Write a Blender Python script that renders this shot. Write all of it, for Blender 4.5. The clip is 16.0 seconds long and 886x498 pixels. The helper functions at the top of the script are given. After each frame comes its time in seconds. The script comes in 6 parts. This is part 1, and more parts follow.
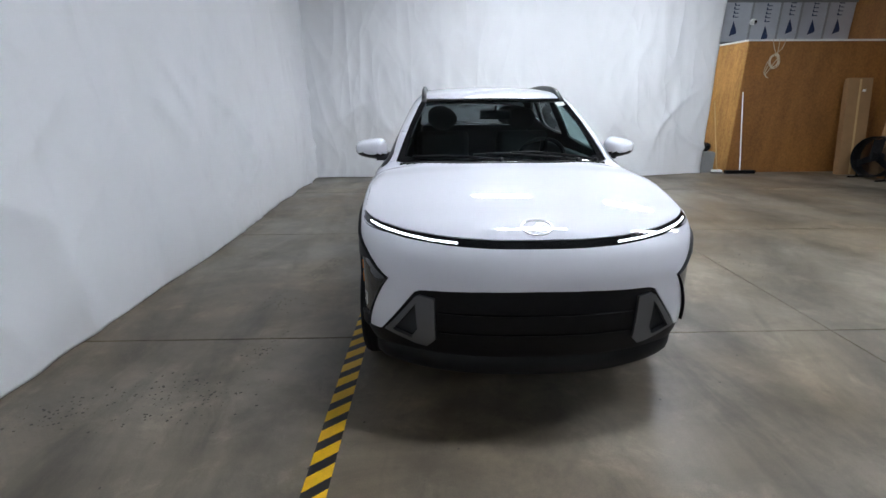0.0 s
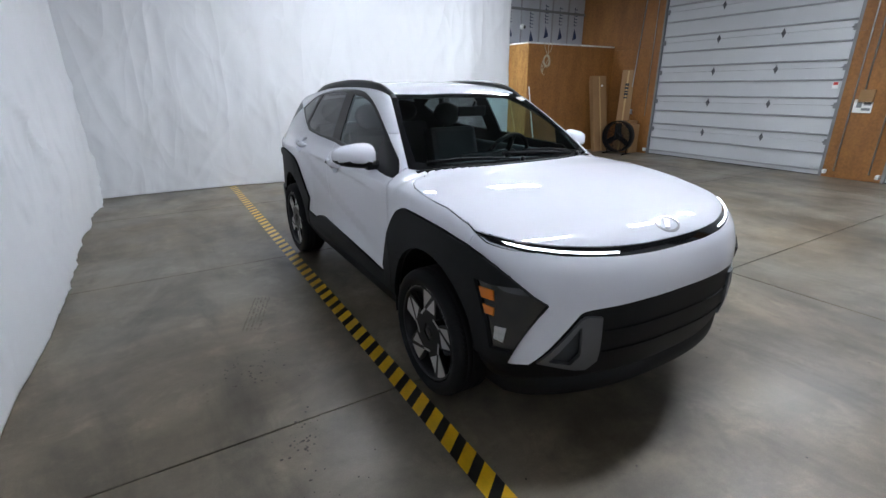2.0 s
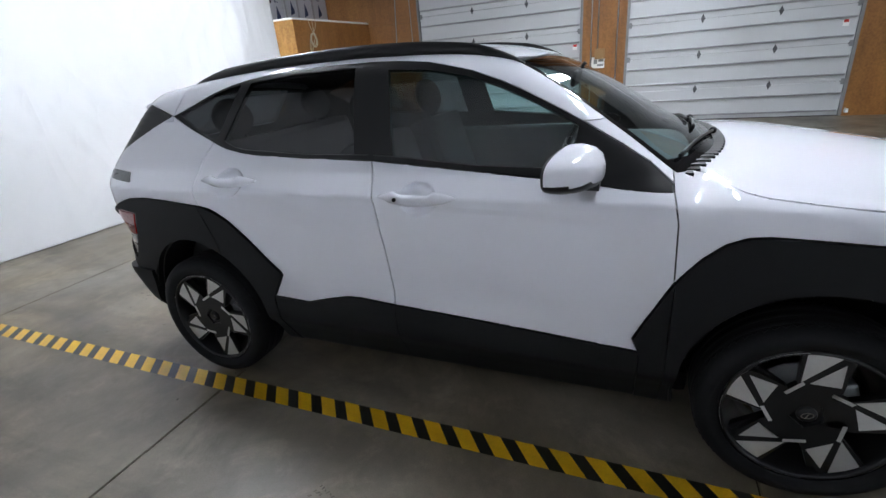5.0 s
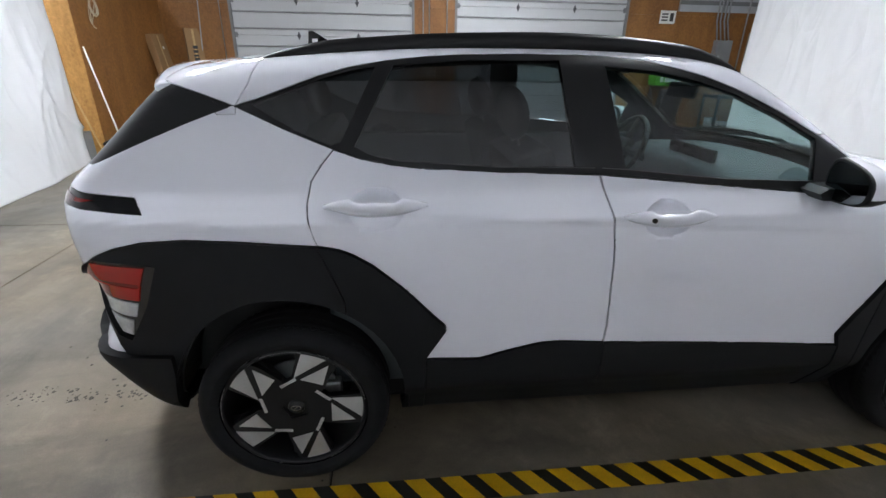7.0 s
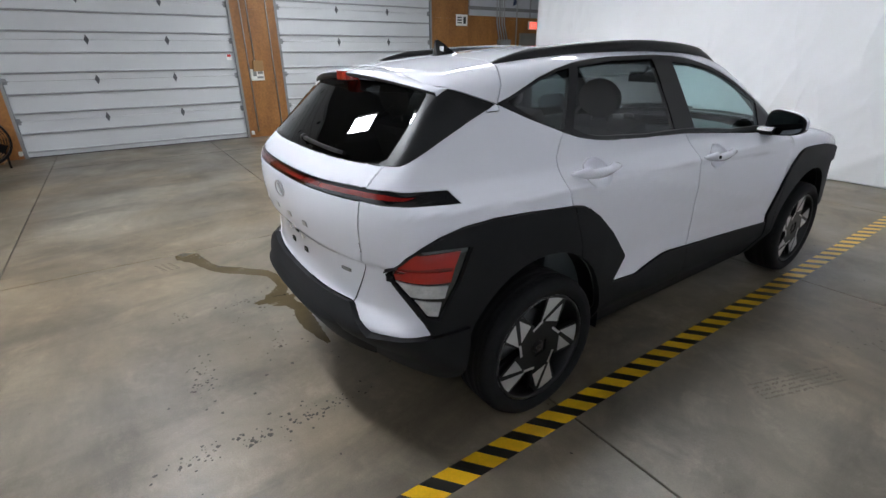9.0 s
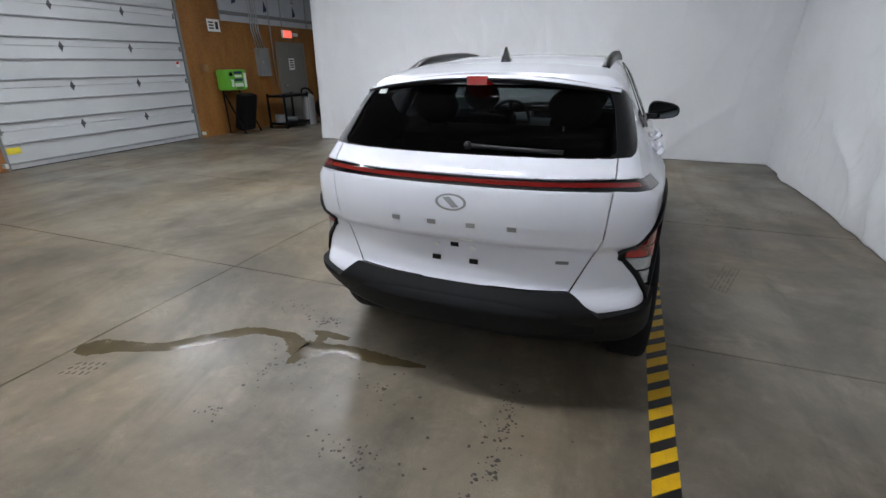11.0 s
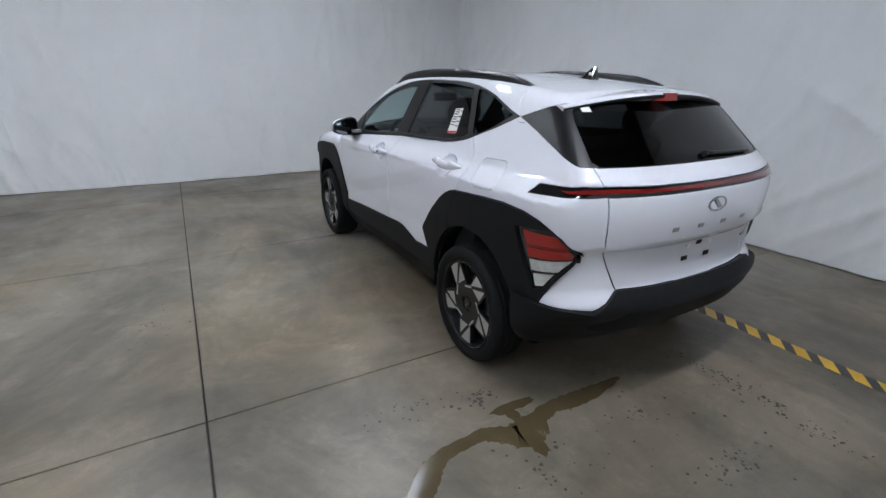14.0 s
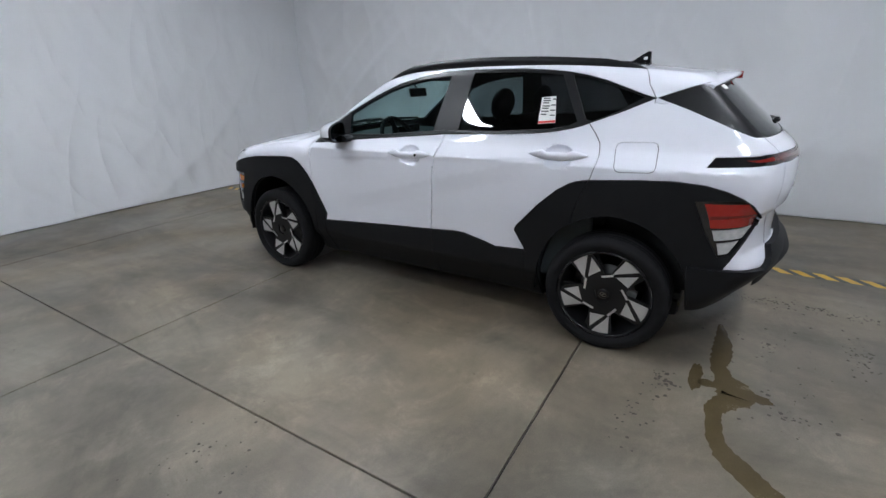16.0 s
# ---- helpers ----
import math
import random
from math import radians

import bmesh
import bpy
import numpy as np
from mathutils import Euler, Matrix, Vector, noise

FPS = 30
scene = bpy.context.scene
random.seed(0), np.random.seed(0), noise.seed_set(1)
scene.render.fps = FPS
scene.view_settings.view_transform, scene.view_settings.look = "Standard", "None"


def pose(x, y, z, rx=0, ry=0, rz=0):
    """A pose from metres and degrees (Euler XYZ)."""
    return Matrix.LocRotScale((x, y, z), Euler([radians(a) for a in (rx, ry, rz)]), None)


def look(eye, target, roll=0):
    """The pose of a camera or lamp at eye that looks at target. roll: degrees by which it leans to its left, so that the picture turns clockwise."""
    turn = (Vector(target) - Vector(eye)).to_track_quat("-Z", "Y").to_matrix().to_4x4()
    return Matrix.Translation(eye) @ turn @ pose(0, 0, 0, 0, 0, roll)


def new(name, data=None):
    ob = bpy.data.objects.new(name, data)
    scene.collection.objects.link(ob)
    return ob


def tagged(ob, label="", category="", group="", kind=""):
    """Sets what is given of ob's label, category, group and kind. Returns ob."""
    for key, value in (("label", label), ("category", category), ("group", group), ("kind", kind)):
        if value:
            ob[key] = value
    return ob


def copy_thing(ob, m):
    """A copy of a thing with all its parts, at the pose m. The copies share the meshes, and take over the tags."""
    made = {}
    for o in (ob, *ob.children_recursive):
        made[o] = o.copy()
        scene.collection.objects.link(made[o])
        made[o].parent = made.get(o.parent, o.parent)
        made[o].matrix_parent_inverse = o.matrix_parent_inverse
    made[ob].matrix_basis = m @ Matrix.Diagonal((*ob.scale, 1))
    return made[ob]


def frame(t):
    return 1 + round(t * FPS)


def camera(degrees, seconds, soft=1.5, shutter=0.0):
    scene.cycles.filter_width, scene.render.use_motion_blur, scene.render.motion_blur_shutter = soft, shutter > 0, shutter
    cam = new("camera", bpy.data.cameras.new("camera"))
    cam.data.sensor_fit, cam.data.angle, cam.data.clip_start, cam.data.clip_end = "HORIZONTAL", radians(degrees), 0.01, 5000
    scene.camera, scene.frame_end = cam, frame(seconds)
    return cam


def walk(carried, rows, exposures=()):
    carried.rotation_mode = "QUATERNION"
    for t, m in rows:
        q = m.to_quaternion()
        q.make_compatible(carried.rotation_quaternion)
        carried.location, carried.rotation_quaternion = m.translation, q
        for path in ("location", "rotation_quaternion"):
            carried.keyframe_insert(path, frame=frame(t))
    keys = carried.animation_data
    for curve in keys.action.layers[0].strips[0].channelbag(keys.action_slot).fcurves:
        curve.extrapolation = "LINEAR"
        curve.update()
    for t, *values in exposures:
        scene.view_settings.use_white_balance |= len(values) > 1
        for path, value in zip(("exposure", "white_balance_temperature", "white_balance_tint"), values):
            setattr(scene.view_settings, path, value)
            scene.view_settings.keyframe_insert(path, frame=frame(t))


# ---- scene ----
cam = camera(87.9, 16.0)
PATH = [
    (0, (-0.464, -4.0, 1.538), (-0.425, -2.103, 0.906), -0.3),
    (0.5, (-0.828, -3.865, 1.563), (-0.541, -2.001, 0.899), 0.1),
    (1, (-1.234, -3.733, 1.556), (-0.684, -1.928, 0.895), 1.3),
    (1.5, (-1.59, -3.503, 1.545), (-0.804, -1.783, 0.893), 1.0),
    (2, (-1.896, -3.205, 1.556), (-0.921, -1.589, 0.895), -0.2),
    (2.5, (-2.201, -2.884, 1.549), (-1.058, -1.378, 0.896), -2.1),
    (3, (-2.335, -2.465, 1.534), (-1.061, -1.075, 0.868), -3.5),
    (3.5, (-2.392, -2.052, 1.526), (-1.019, -0.781, 0.819), -5.3),
    (4, (-2.403, -1.603, 1.53), (-0.917, -0.475, 0.811), -6.2),
    (6.5, (-2.276, 0.52, 1.522), (-0.433, 0.543, 0.743), 0.0),
    (7, (-2.23, 0.954, 1.539), (-0.397, 0.747, 0.764), 1.0),
    (7.5, (-2.233, 1.381, 1.562), (-0.443, 0.969, 0.771), 0.6),
    (8, (-2.297, 1.843, 1.578), (-0.568, 1.204, 0.804), 0.3),
    (8.5, (-2.199, 2.259, 1.573), (-0.553, 1.424, 0.804), -0.4),
    (9, (-2.055, 2.66, 1.553), (-0.529, 1.624, 0.78), -0.6),
    (11.5, (-0.156, 3.932, 1.55), (0.213, 2.108, 0.819), 0.2),
    (12, (0.321, 3.934, 1.537), (0.369, 2.067, 0.823), 1.1),
    (12.5, (0.777, 3.82, 1.542), (0.541, 1.967, 0.827), 1.4),
    (13, (1.262, 3.754, 1.538), (0.779, 1.946, 0.831), 1.5),
    (13.5, (1.734, 3.562, 1.53), (1.006, 1.832, 0.84), 1.6),
    (14, (2.145, 3.331, 1.553), (1.223, 1.697, 0.86), 0.5),
    (14.5, (2.574, 3.047, 1.547), (1.457, 1.527, 0.883), -0.4),
    (15, (2.851, 2.646, 1.554), (1.559, 1.275, 0.883), -1.2),
    (15.5, (3.134, 2.262, 1.528), (1.687, 1.062, 0.844), -1.5),
    (16, (3.301, 1.81, 1.497), (1.711, 0.813, 0.806), -1.6),
]
walk(cam, [(t, look(eye, target, roll)) for t, eye, target, roll in PATH],
     [(0, .08, 6200, 10), (2, .15, 6150, 10), (4, .25, 6150, 10), (6.5, .50, 6450, 10), (8.5, .38, 6450, 10), (9, .34, 6450, 10), (11.5, -.10, 6400, 10), (12.5, -.22, 6250, 10), (14.5, -.33, 6200, 10), (16, -.24, 6200, 10)])
# ---- world and light ----
world = bpy.data.worlds.new("world")
scene.world = world
world.use_nodes = True
world.node_tree.nodes["Background"].inputs[0].default_value = (0.6, 0.65, 0.75, 1)
world.node_tree.nodes["Background"].inputs[1].default_value = 0.005
LAMP_POWER = 94.0
LAMP_TINT = (0.905, 0.945, 1.0)


# ---- small helpers ----
def part(name, bm, material, parent=None, label="", smooth=False):
    """Links a bmesh as one mesh object, under a thing where one is given."""
    me = bpy.data.meshes.new(name)
    bm.normal_update()
    bm.to_mesh(me)
    bm.free()
    for m in material if isinstance(material, (list, tuple)) else [material]:
        me.materials.append(m)
    if smooth:
        me.shade_smooth()
    ob = new(name, me)
    ob.parent = parent
    if label:
        ob["label"] = label
    return ob


def holder(name, at=(0, 0, 0), label="", category="", group="", kind=""):
    """An Empty at a thing's base, which carries its parts."""
    ob = new(name)
    ob.location = at
    ob.empty_display_size = 0.1
    return tagged(ob, label, category, group, kind)


def box(bm, lo, hi, bevel=0.0, turn=None, mat=0):
    """A box between two corners; turn is a matrix applied afterwards."""
    r = bmesh.ops.create_cube(bm, size=1)
    vs = r["verts"]
    c = [(a + b) / 2 for a, b in zip(lo, hi)]
    s = [max(b - a, 1e-4) for a, b in zip(lo, hi)]
    for v in vs:
        v.co = Vector((v.co.x * s[0] + c[0], v.co.y * s[1] + c[1], v.co.z * s[2] + c[2]))
    if bevel:
        es = list({e for v in vs for e in v.link_edges})
        r2 = bmesh.ops.bevel(bm, geom=es, offset=bevel, segments=2, affect="EDGES", profile=0.6)
        vs = list({v for f in r2["faces"] for v in f.verts} | {v for v in vs if v.is_valid})
    fs = {f for v in vs if v.is_valid for f in v.link_faces}
    for f in fs:
        f.material_index = mat
    if turn is not None:
        bmesh.ops.transform(bm, matrix=turn, verts=[v for v in vs if v.is_valid])
    return vs


def tube(bm, a, b, r, r2=None, n=12, mat=0):
    """A capped round bar from a to b."""
    a, b = Vector(a), Vector(b)
    d = b - a
    m = Matrix.Translation((a + b) / 2) @ d.to_track_quat("Z", "Y").to_matrix().to_4x4()
    r = bmesh.ops.create_cone(bm, cap_ends=True, segments=n, radius1=r, radius2=r if r2 is None else r2, depth=d.length, matrix=m)
    for f in {f for v in r["verts"] for f in v.link_faces}:
        f.material_index = mat
    return r["verts"]


def bent(bm, pts, r, n=8, mat=0):
    """A round bar that follows points, in one piece with closed ends."""
    line = [Vector(p) for p in pts]
    rings, u = [], None
    for i, p in enumerate(line):
        d = (line[min(i + 1, len(line) - 1)] - line[max(i - 1, 0)]).normalized()
        u = d.orthogonal() if u is None else u - d * u.dot(d)
        u = (u if u.length > 1e-3 else d.orthogonal()).normalized()
        v = d.cross(u)
        rings.append([bm.verts.new(p + (u * math.cos(math.tau * k / n) + v * math.sin(math.tau * k / n)) * r) for k in range(n)])
    faces = [bm.faces.new(rings[0][::-1]), bm.faces.new(rings[-1])]
    for p, q in zip(rings[:-1], rings[1:]):
        for k in range(n):
            f = bm.faces.new((p[k], p[(k + 1) % n], q[(k + 1) % n], q[k]))
            f.smooth = True
            faces.append(f)
    for f in faces:
        f.material_index = mat


def lathe(bm, profile, n=48, mat=0, axis="X"):
    """Turns (radius, along) pairs round an axis."""
    rings = []
    for r, a in profile:
        ring = []
        for i in range(n):
            t = 2 * math.pi * i / n
            c, s = r * math.cos(t), r * math.sin(t)
            ring.append(bm.verts.new((a, c, s) if axis == "X" else (c, s, a)))
        rings.append(ring)
    for p, q in zip(rings[:-1], rings[1:]):
        for i in range(n):
            f = bm.faces.new((p[i], p[(i + 1) % n], q[(i + 1) % n], q[i]))
            f.material_index, f.smooth = mat, True
    return rings


def slab(bm, pts, lo, hi, mat=0, m=None):
    """A plate: a flat outline (u, v) between two heights w, placed by m."""
    m = m or Matrix()
    a = [bm.verts.new(m @ Vector((u, v, lo))) for u, v in pts]
    b = [bm.verts.new(m @ Vector((u, v, hi))) for u, v in pts]
    fs = [bm.faces.new(b), bm.faces.new(a[::-1])]
    for i in range(len(pts)):
        j = (i + 1) % len(pts)
        fs.append(bm.faces.new((a[i], a[j], b[j], b[i])))
    for f in fs:
        f.material_index = mat
    return fs


def rounded(w, h, r, n=4):
    """The outline of a rectangle with round corners, about its centre."""
    out = []
    for cx, cy, a0 in ((w / 2 - r, h / 2 - r, 0), (-w / 2 + r, h / 2 - r, 90), (-w / 2 + r, -h / 2 + r, 180), (w / 2 - r, -h / 2 + r, 270)):
        for i in range(n + 1):
            a = radians(a0 + 90 * i / n)
            out.append((cx + r * math.cos(a), cy + r * math.sin(a)))
    return out


def upright(x, y, z, face):
    """A frame for flat things on a wall: u along it, v up, w out of it. face: the way it looks, '-x', '+x', '-y' or '+y'."""
    u, w = {"-x": ((0, -1, 0), (-1, 0, 0)), "+x": ((0, 1, 0), (1, 0, 0)), "-y": ((1, 0, 0), (0, -1, 0)), "+y": ((-1, 0, 0), (0, 1, 0))}[face]
    return Matrix(((u[0], 0, w[0], x), (u[1], 0, w[1], y), (u[2], 1, w[2], z), (0, 0, 0, 1)))


# ---- materials ----
def material(name, colour, rough=0.5, metal=0.0, spread=0.0, scale=8.0, fine=120.0, bump=0.0, coat=0.0, rough_spread=0.0, spec=0.5, emit=None, power=0.0):
    """A Principled surface whose colour and gloss vary at two scales."""
    ma = bpy.data.materials.new(name)
    ma.use_nodes = True
    nt = ma.node_tree
    p = nt.nodes["Principled BSDF"]
    p.inputs["Base Color"].default_value = (*colour, 1)
    p.inputs["Roughness"].default_value = rough
    p.inputs["Metallic"].default_value = metal
    p.inputs["Specular IOR Level"].default_value = spec
    p.inputs["Coat Weight"].default_value = coat
    p.inputs["Coat Roughness"].default_value = 0.03
    if emit:
        p.inputs["Emission Color"].default_value = (*emit, 1)
        p.inputs["Emission Strength"].default_value = power
    if spread or bump or rough_spread:
        co = nt.nodes.new("ShaderNodeTexCoord")
        big, small = nt.nodes.new("ShaderNodeTexNoise"), nt.nodes.new("ShaderNodeTexNoise")
        for nd, s in ((big, scale), (small, fine)):
            nd.inputs["Scale"].default_value = s
            nd.inputs["Detail"].default_value = 5
            nt.links.new(co.outputs["Object"], nd.inputs["Vector"])
        mix = nt.nodes.new("ShaderNodeMix")
        mix.data_type = "FLOAT"
        mix.inputs[0].default_value = 0.35
        nt.links.new(big.outputs["Fac"], mix.inputs[2])
        nt.links.new(small.outputs["Fac"], mix.inputs[3])
        if spread:
            ramp = nt.nodes.new("ShaderNodeMapRange")
            ramp.inputs[1].default_value, ramp.inputs[2].default_value = 0.3, 0.7
            ramp.inputs[3].default_value, ramp.inputs[4].default_value = 1 - spread, 1 + spread
            nt.links.new(mix.outputs[0], ramp.inputs[0])
            mul = nt.nodes.new("ShaderNodeVectorMath")
            mul.operation = "SCALE"
            mul.inputs[0].default_value = colour
            nt.links.new(ramp.outputs[0], mul.inputs["Scale"])
            nt.links.new(mul.outputs[0], p.inputs["Base Color"])
        if rough_spread:
            rr = nt.nodes.new("ShaderNodeMapRange")
            rr.inputs[1].default_value, rr.inputs[2].default_value = 0.3, 0.7
            rr.inputs[3].default_value, rr.inputs[4].default_value = rough - rough_spread, rough + rough_spread
            nt.links.new(mix.outputs[0], rr.inputs[0])
            nt.links.new(rr.outputs[0], p.inputs["Roughness"])
        if bump:
            b = nt.nodes.new("ShaderNodeBump")
            b.inputs["Strength"].default_value = 0.5
            b.inputs["Distance"].default_value = bump
            nt.links.new(small.outputs["Fac"], b.inputs["Height"])
            nt.links.new(b.outputs[0], p.inputs["Normal"])
    return ma


def glass(name, tint, gloss_tint=1.0):
    """A thin tinted pane: it lets light through and mirrors by Fresnel."""
    ma = bpy.data.materials.new(name)
    ma.use_nodes = True
    nt = ma.node_tree
    nt.nodes.remove(nt.nodes["Principled BSDF"])
    t, g = nt.nodes.new("ShaderNodeBsdfTransparent"), nt.nodes.new("ShaderNodeBsdfGlossy")
    t.inputs[0].default_value = (*tint, 1)
    g.inputs[0].default_value = (gloss_tint, gloss_tint, gloss_tint, 1)
    g.inputs["Roughness"].default_value = 0.02
    lw, mx = nt.nodes.new("ShaderNodeLayerWeight"), nt.nodes.new("ShaderNodeMixShader")
    lw.inputs["Blend"].default_value = 0.5
    po, ma_ = nt.nodes.new("ShaderNodeMath"), nt.nodes.new("ShaderNodeMath")
    po.operation, po.inputs[1].default_value = "POWER", 5.0
    ma_.operation, ma_.inputs[1].default_value, ma_.inputs[2].default_value = "MULTIPLY_ADD", 0.94, 0.06
    nt.links.new(lw.outputs["Facing"], po.inputs[0])
    nt.links.new(po.outputs[0], ma_.inputs[0])
    nt.links.new(ma_.outputs[0], mx.inputs[0])
    nt.links.new(t.outputs[0], mx.inputs[1])
    nt.links.new(g.outputs[0], mx.inputs[2])
    nt.links.new(mx.outputs[0], nt.nodes["Material Output"].inputs[0])
    return ma


def concrete():
    """Old sealed slab: cloudy tone, darker patches, pale scuffs, small specks, uneven gloss."""
    ma = bpy.data.materials.new("sealed_concrete")
    ma.use_nodes = True
    nt = ma.node_tree
    p = nt.nodes["Principled BSDF"]
    co = nt.nodes.new("ShaderNodeTexCoord")

    def noise_at(scale, detail, rough, stretch=None, warp=0.0):
        n = nt.nodes.new("ShaderNodeTexNoise")
        n.inputs["Scale"].default_value, n.inputs["Detail"].default_value, n.inputs["Roughness"].default_value = scale, detail, rough
        n.inputs["Distortion"].default_value = warp
        src = co.outputs["Object"]
        if stretch:
            mp = nt.nodes.new("ShaderNodeMapping")
            mp.inputs["Scale"].default_value = stretch
            mp.inputs["Rotation"].default_value = (0, 0, 0.3)
            nt.links.new(src, mp.inputs[0])
            src = mp.outputs[0]
        nt.links.new(src, n.inputs["Vector"])
        return n.outputs["Fac"]

    def rangemap(src, a, b, c, d):
        r = nt.nodes.new("ShaderNodeMapRange")
        for i, v in enumerate((a, b, c, d)):
            r.inputs[i + 1].default_value = v
        nt.links.new(src, r.inputs[0])
        return r.outputs[0]

    def times(a, b):
        m = nt.nodes.new("ShaderNodeMath")
        m.operation = "MULTIPLY"
        nt.links.new(a, m.inputs[0])
        nt.links.new(b, m.inputs[1])
        return m.outputs[0]

    clouds = rangemap(noise_at(0.8, 7, 0.64, None, 0.7), 0.33, 0.68, 0.60, 1.36)
    streaks = rangemap(noise_at(1.3, 6, 0.62, (1, 0.35, 1), 1.2), 0.47, 0.68, 1.0, 0.55)
    smears = rangemap(noise_at(2.2, 6, 0.6, (0.5, 1, 1), 0.4), 0.42, 0.74, 1.05, 0.72)
    mottle = rangemap(noise_at(14, 6, 0.65), 0.2, 0.8, 0.91, 1.09)
    grain = rangemap(noise_at(160, 4, 0.75), 0.3, 0.7, 0.86, 1.14)
    scuffs = rangemap(noise_at(3.2, 9, 0.74, None, 0.5), 0.52, 0.70, 1.0, 1.40)
    tone = times(times(times(clouds, streaks), times(mottle, grain)), times(scuffs, smears))
    hue = nt.nodes.new("ShaderNodeMix")
    hue.data_type = "RGBA"
    hue.inputs[6].default_value = (0.186, 0.150, 0.103, 1)
    hue.inputs[7].default_value = (0.186, 0.164, 0.129, 1)
    nt.links.new(rangemap(noise_at(0.5, 3, 0.5), 0.4, 0.6, 0, 1), hue.inputs[0])
    mul = nt.nodes.new("ShaderNodeVectorMath")
    mul.operation = "SCALE"
    nt.links.new(hue.outputs[2], mul.inputs[0])
    nt.links.new(tone, mul.inputs["Scale"])
    nt.links.new(mul.outputs[0], p.inputs["Base Color"])
    nt.links.new(rangemap(noise_at(1.6, 4, 0.5), 0.3, 0.7, 0.29, 0.50), p.inputs["Roughness"])
    p.inputs["Specular IOR Level"].default_value = 0.45
    b = nt.nodes.new("ShaderNodeBump")
    b.inputs["Strength"].default_value, b.inputs["Distance"].default_value = 0.35, 0.002
    nt.links.new(noise_at(48, 7, 0.75), b.inputs["Height"])
    nt.links.new(b.outputs[0], p.inputs["Normal"])
    return ma


def boards(name, dark, light, scale=3.0):
    """Stained plywood or strand board: long soft grain with pale flakes."""
    ma = bpy.data.materials.new(name)
    ma.use_nodes = True
    nt = ma.node_tree
    p = nt.nodes["Principled BSDF"]
    co, mp = nt.nodes.new("ShaderNodeTexCoord"), nt.nodes.new("ShaderNodeMapping")
    mp.inputs["Scale"].default_value = (1, 1, 0.25)
    nt.links.new(co.outputs["Object"], mp.inputs[0])
    n1, n2, ra, mx = nt.nodes.new("ShaderNodeTexNoise"), nt.nodes.new("ShaderNodeTexNoise"), nt.nodes.new("ShaderNodeValToRGB"), nt.nodes.new("ShaderNodeMix")
    n1.inputs["Scale"].default_value, n1.inputs["Detail"].default_value, n1.inputs["Roughness"].default_value = scale, 7, 0.65
    n2.inputs["Scale"].default_value, n2.inputs["Detail"].default_value = 26, 4
    nt.links.new(mp.outputs[0], n1.inputs["Vector"])
    nt.links.new(co.outputs["Object"], n2.inputs["Vector"])
    mx.data_type = "FLOAT"
    mx.inputs[0].default_value = 0.4
    nt.links.new(n1.outputs["Fac"], mx.inputs[2])
    nt.links.new(n2.outputs["Fac"], mx.inputs[3])
    e = ra.color_ramp.elements
    e[0].position, e[0].color = 0.34, (*dark, 1)
    e[1].position, e[1].color = 0.68, (*light, 1)
    nt.links.new(mx.outputs[0], ra.inputs[0])
    nt.links.new(ra.outputs[0], p.inputs["Base Color"])
    p.inputs["Roughness"].default_value = 0.55
    b = nt.nodes.new("ShaderNodeBump")
    b.inputs["Strength"].default_value, b.inputs["Distance"].default_value = 0.3, 0.002
    nt.links.new(n2.outputs["Fac"], b.inputs["Height"])
    nt.links.new(b.outputs[0], p.inputs["Normal"])
    return ma


def cloth():
    """White drape cloth: slight tone shifts, slanting wrinkles and small puckers."""
    ma = material("white_drape", (0.80, 0.81, 0.83), 0.85, spread=0.03, scale=1.6, fine=300, spec=0.2)
    nt = ma.node_tree
    co, last = nt.nodes.new("ShaderNodeTexCoord"), None
    for scale, turn, squash, dist in ((1.1, .7, .4, .16), (1.6, -.8, .35, .12), (4.2, .4, .6, .012), (16, 0, 1, .0015)):
        mp, n, ab, b = (nt.nodes.new("ShaderNode" + k) for k in ("Mapping", "TexNoise", "Math", "Bump"))
        mp.inputs["Rotation"].default_value = (turn, turn, 0)
        mp.inputs["Scale"].default_value = (1, 1, squash)
        n.inputs["Scale"].default_value, n.inputs["Detail"].default_value, n.inputs["Roughness"].default_value, n.inputs["Distortion"].default_value = scale, 1.2, .4, .7
        nt.links.new(co.outputs["Object"], mp.inputs[0])
        nt.links.new(mp.outputs[0], n.inputs["Vector"])
        ab.operation = "PINGPONG"
        ab.inputs[1].default_value = .5
        nt.links.new(n.outputs["Fac"], ab.inputs[0])
        b.inputs["Strength"].default_value, b.inputs["Distance"].default_value = .6, dist * 1.25
        nt.links.new(ab.outputs[0], b.inputs["Height"])
        if last:
            nt.links.new(last.outputs[0], b.inputs["Normal"])
        last = b
    nt.links.new(last.outputs[0], nt.nodes["Principled BSDF"].inputs["Normal"])
    return ma


M_FLOOR = concrete()
M_CUT = material("saw_cut", (0.03, 0.027, 0.024), 0.9, spread=0.3)
M_DRAPE = cloth()
M_CEIL = material("ceiling_steel", (0.10, 0.10, 0.105), 0.7, spread=0.15, scale=2)
M_WALLGREY = material("block_wall", (0.35, 0.34, 0.32), 0.8, spread=0.1, scale=3, bump=0.002)
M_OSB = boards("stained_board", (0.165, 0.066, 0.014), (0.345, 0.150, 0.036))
# paler board tone: lamplight on the partition's side is put into the colour
M_OSB_LIT = boards("lit_strand_board", (0.27, 0.125, 0.03), (0.55, 0.30, 0.09), 9)
M_FOAM = material("foil_foam_board", (0.52, 0.54, 0.58), 0.38, metal=0.25, spread=0.10, scale=2.5, fine=40, bump=0.002)
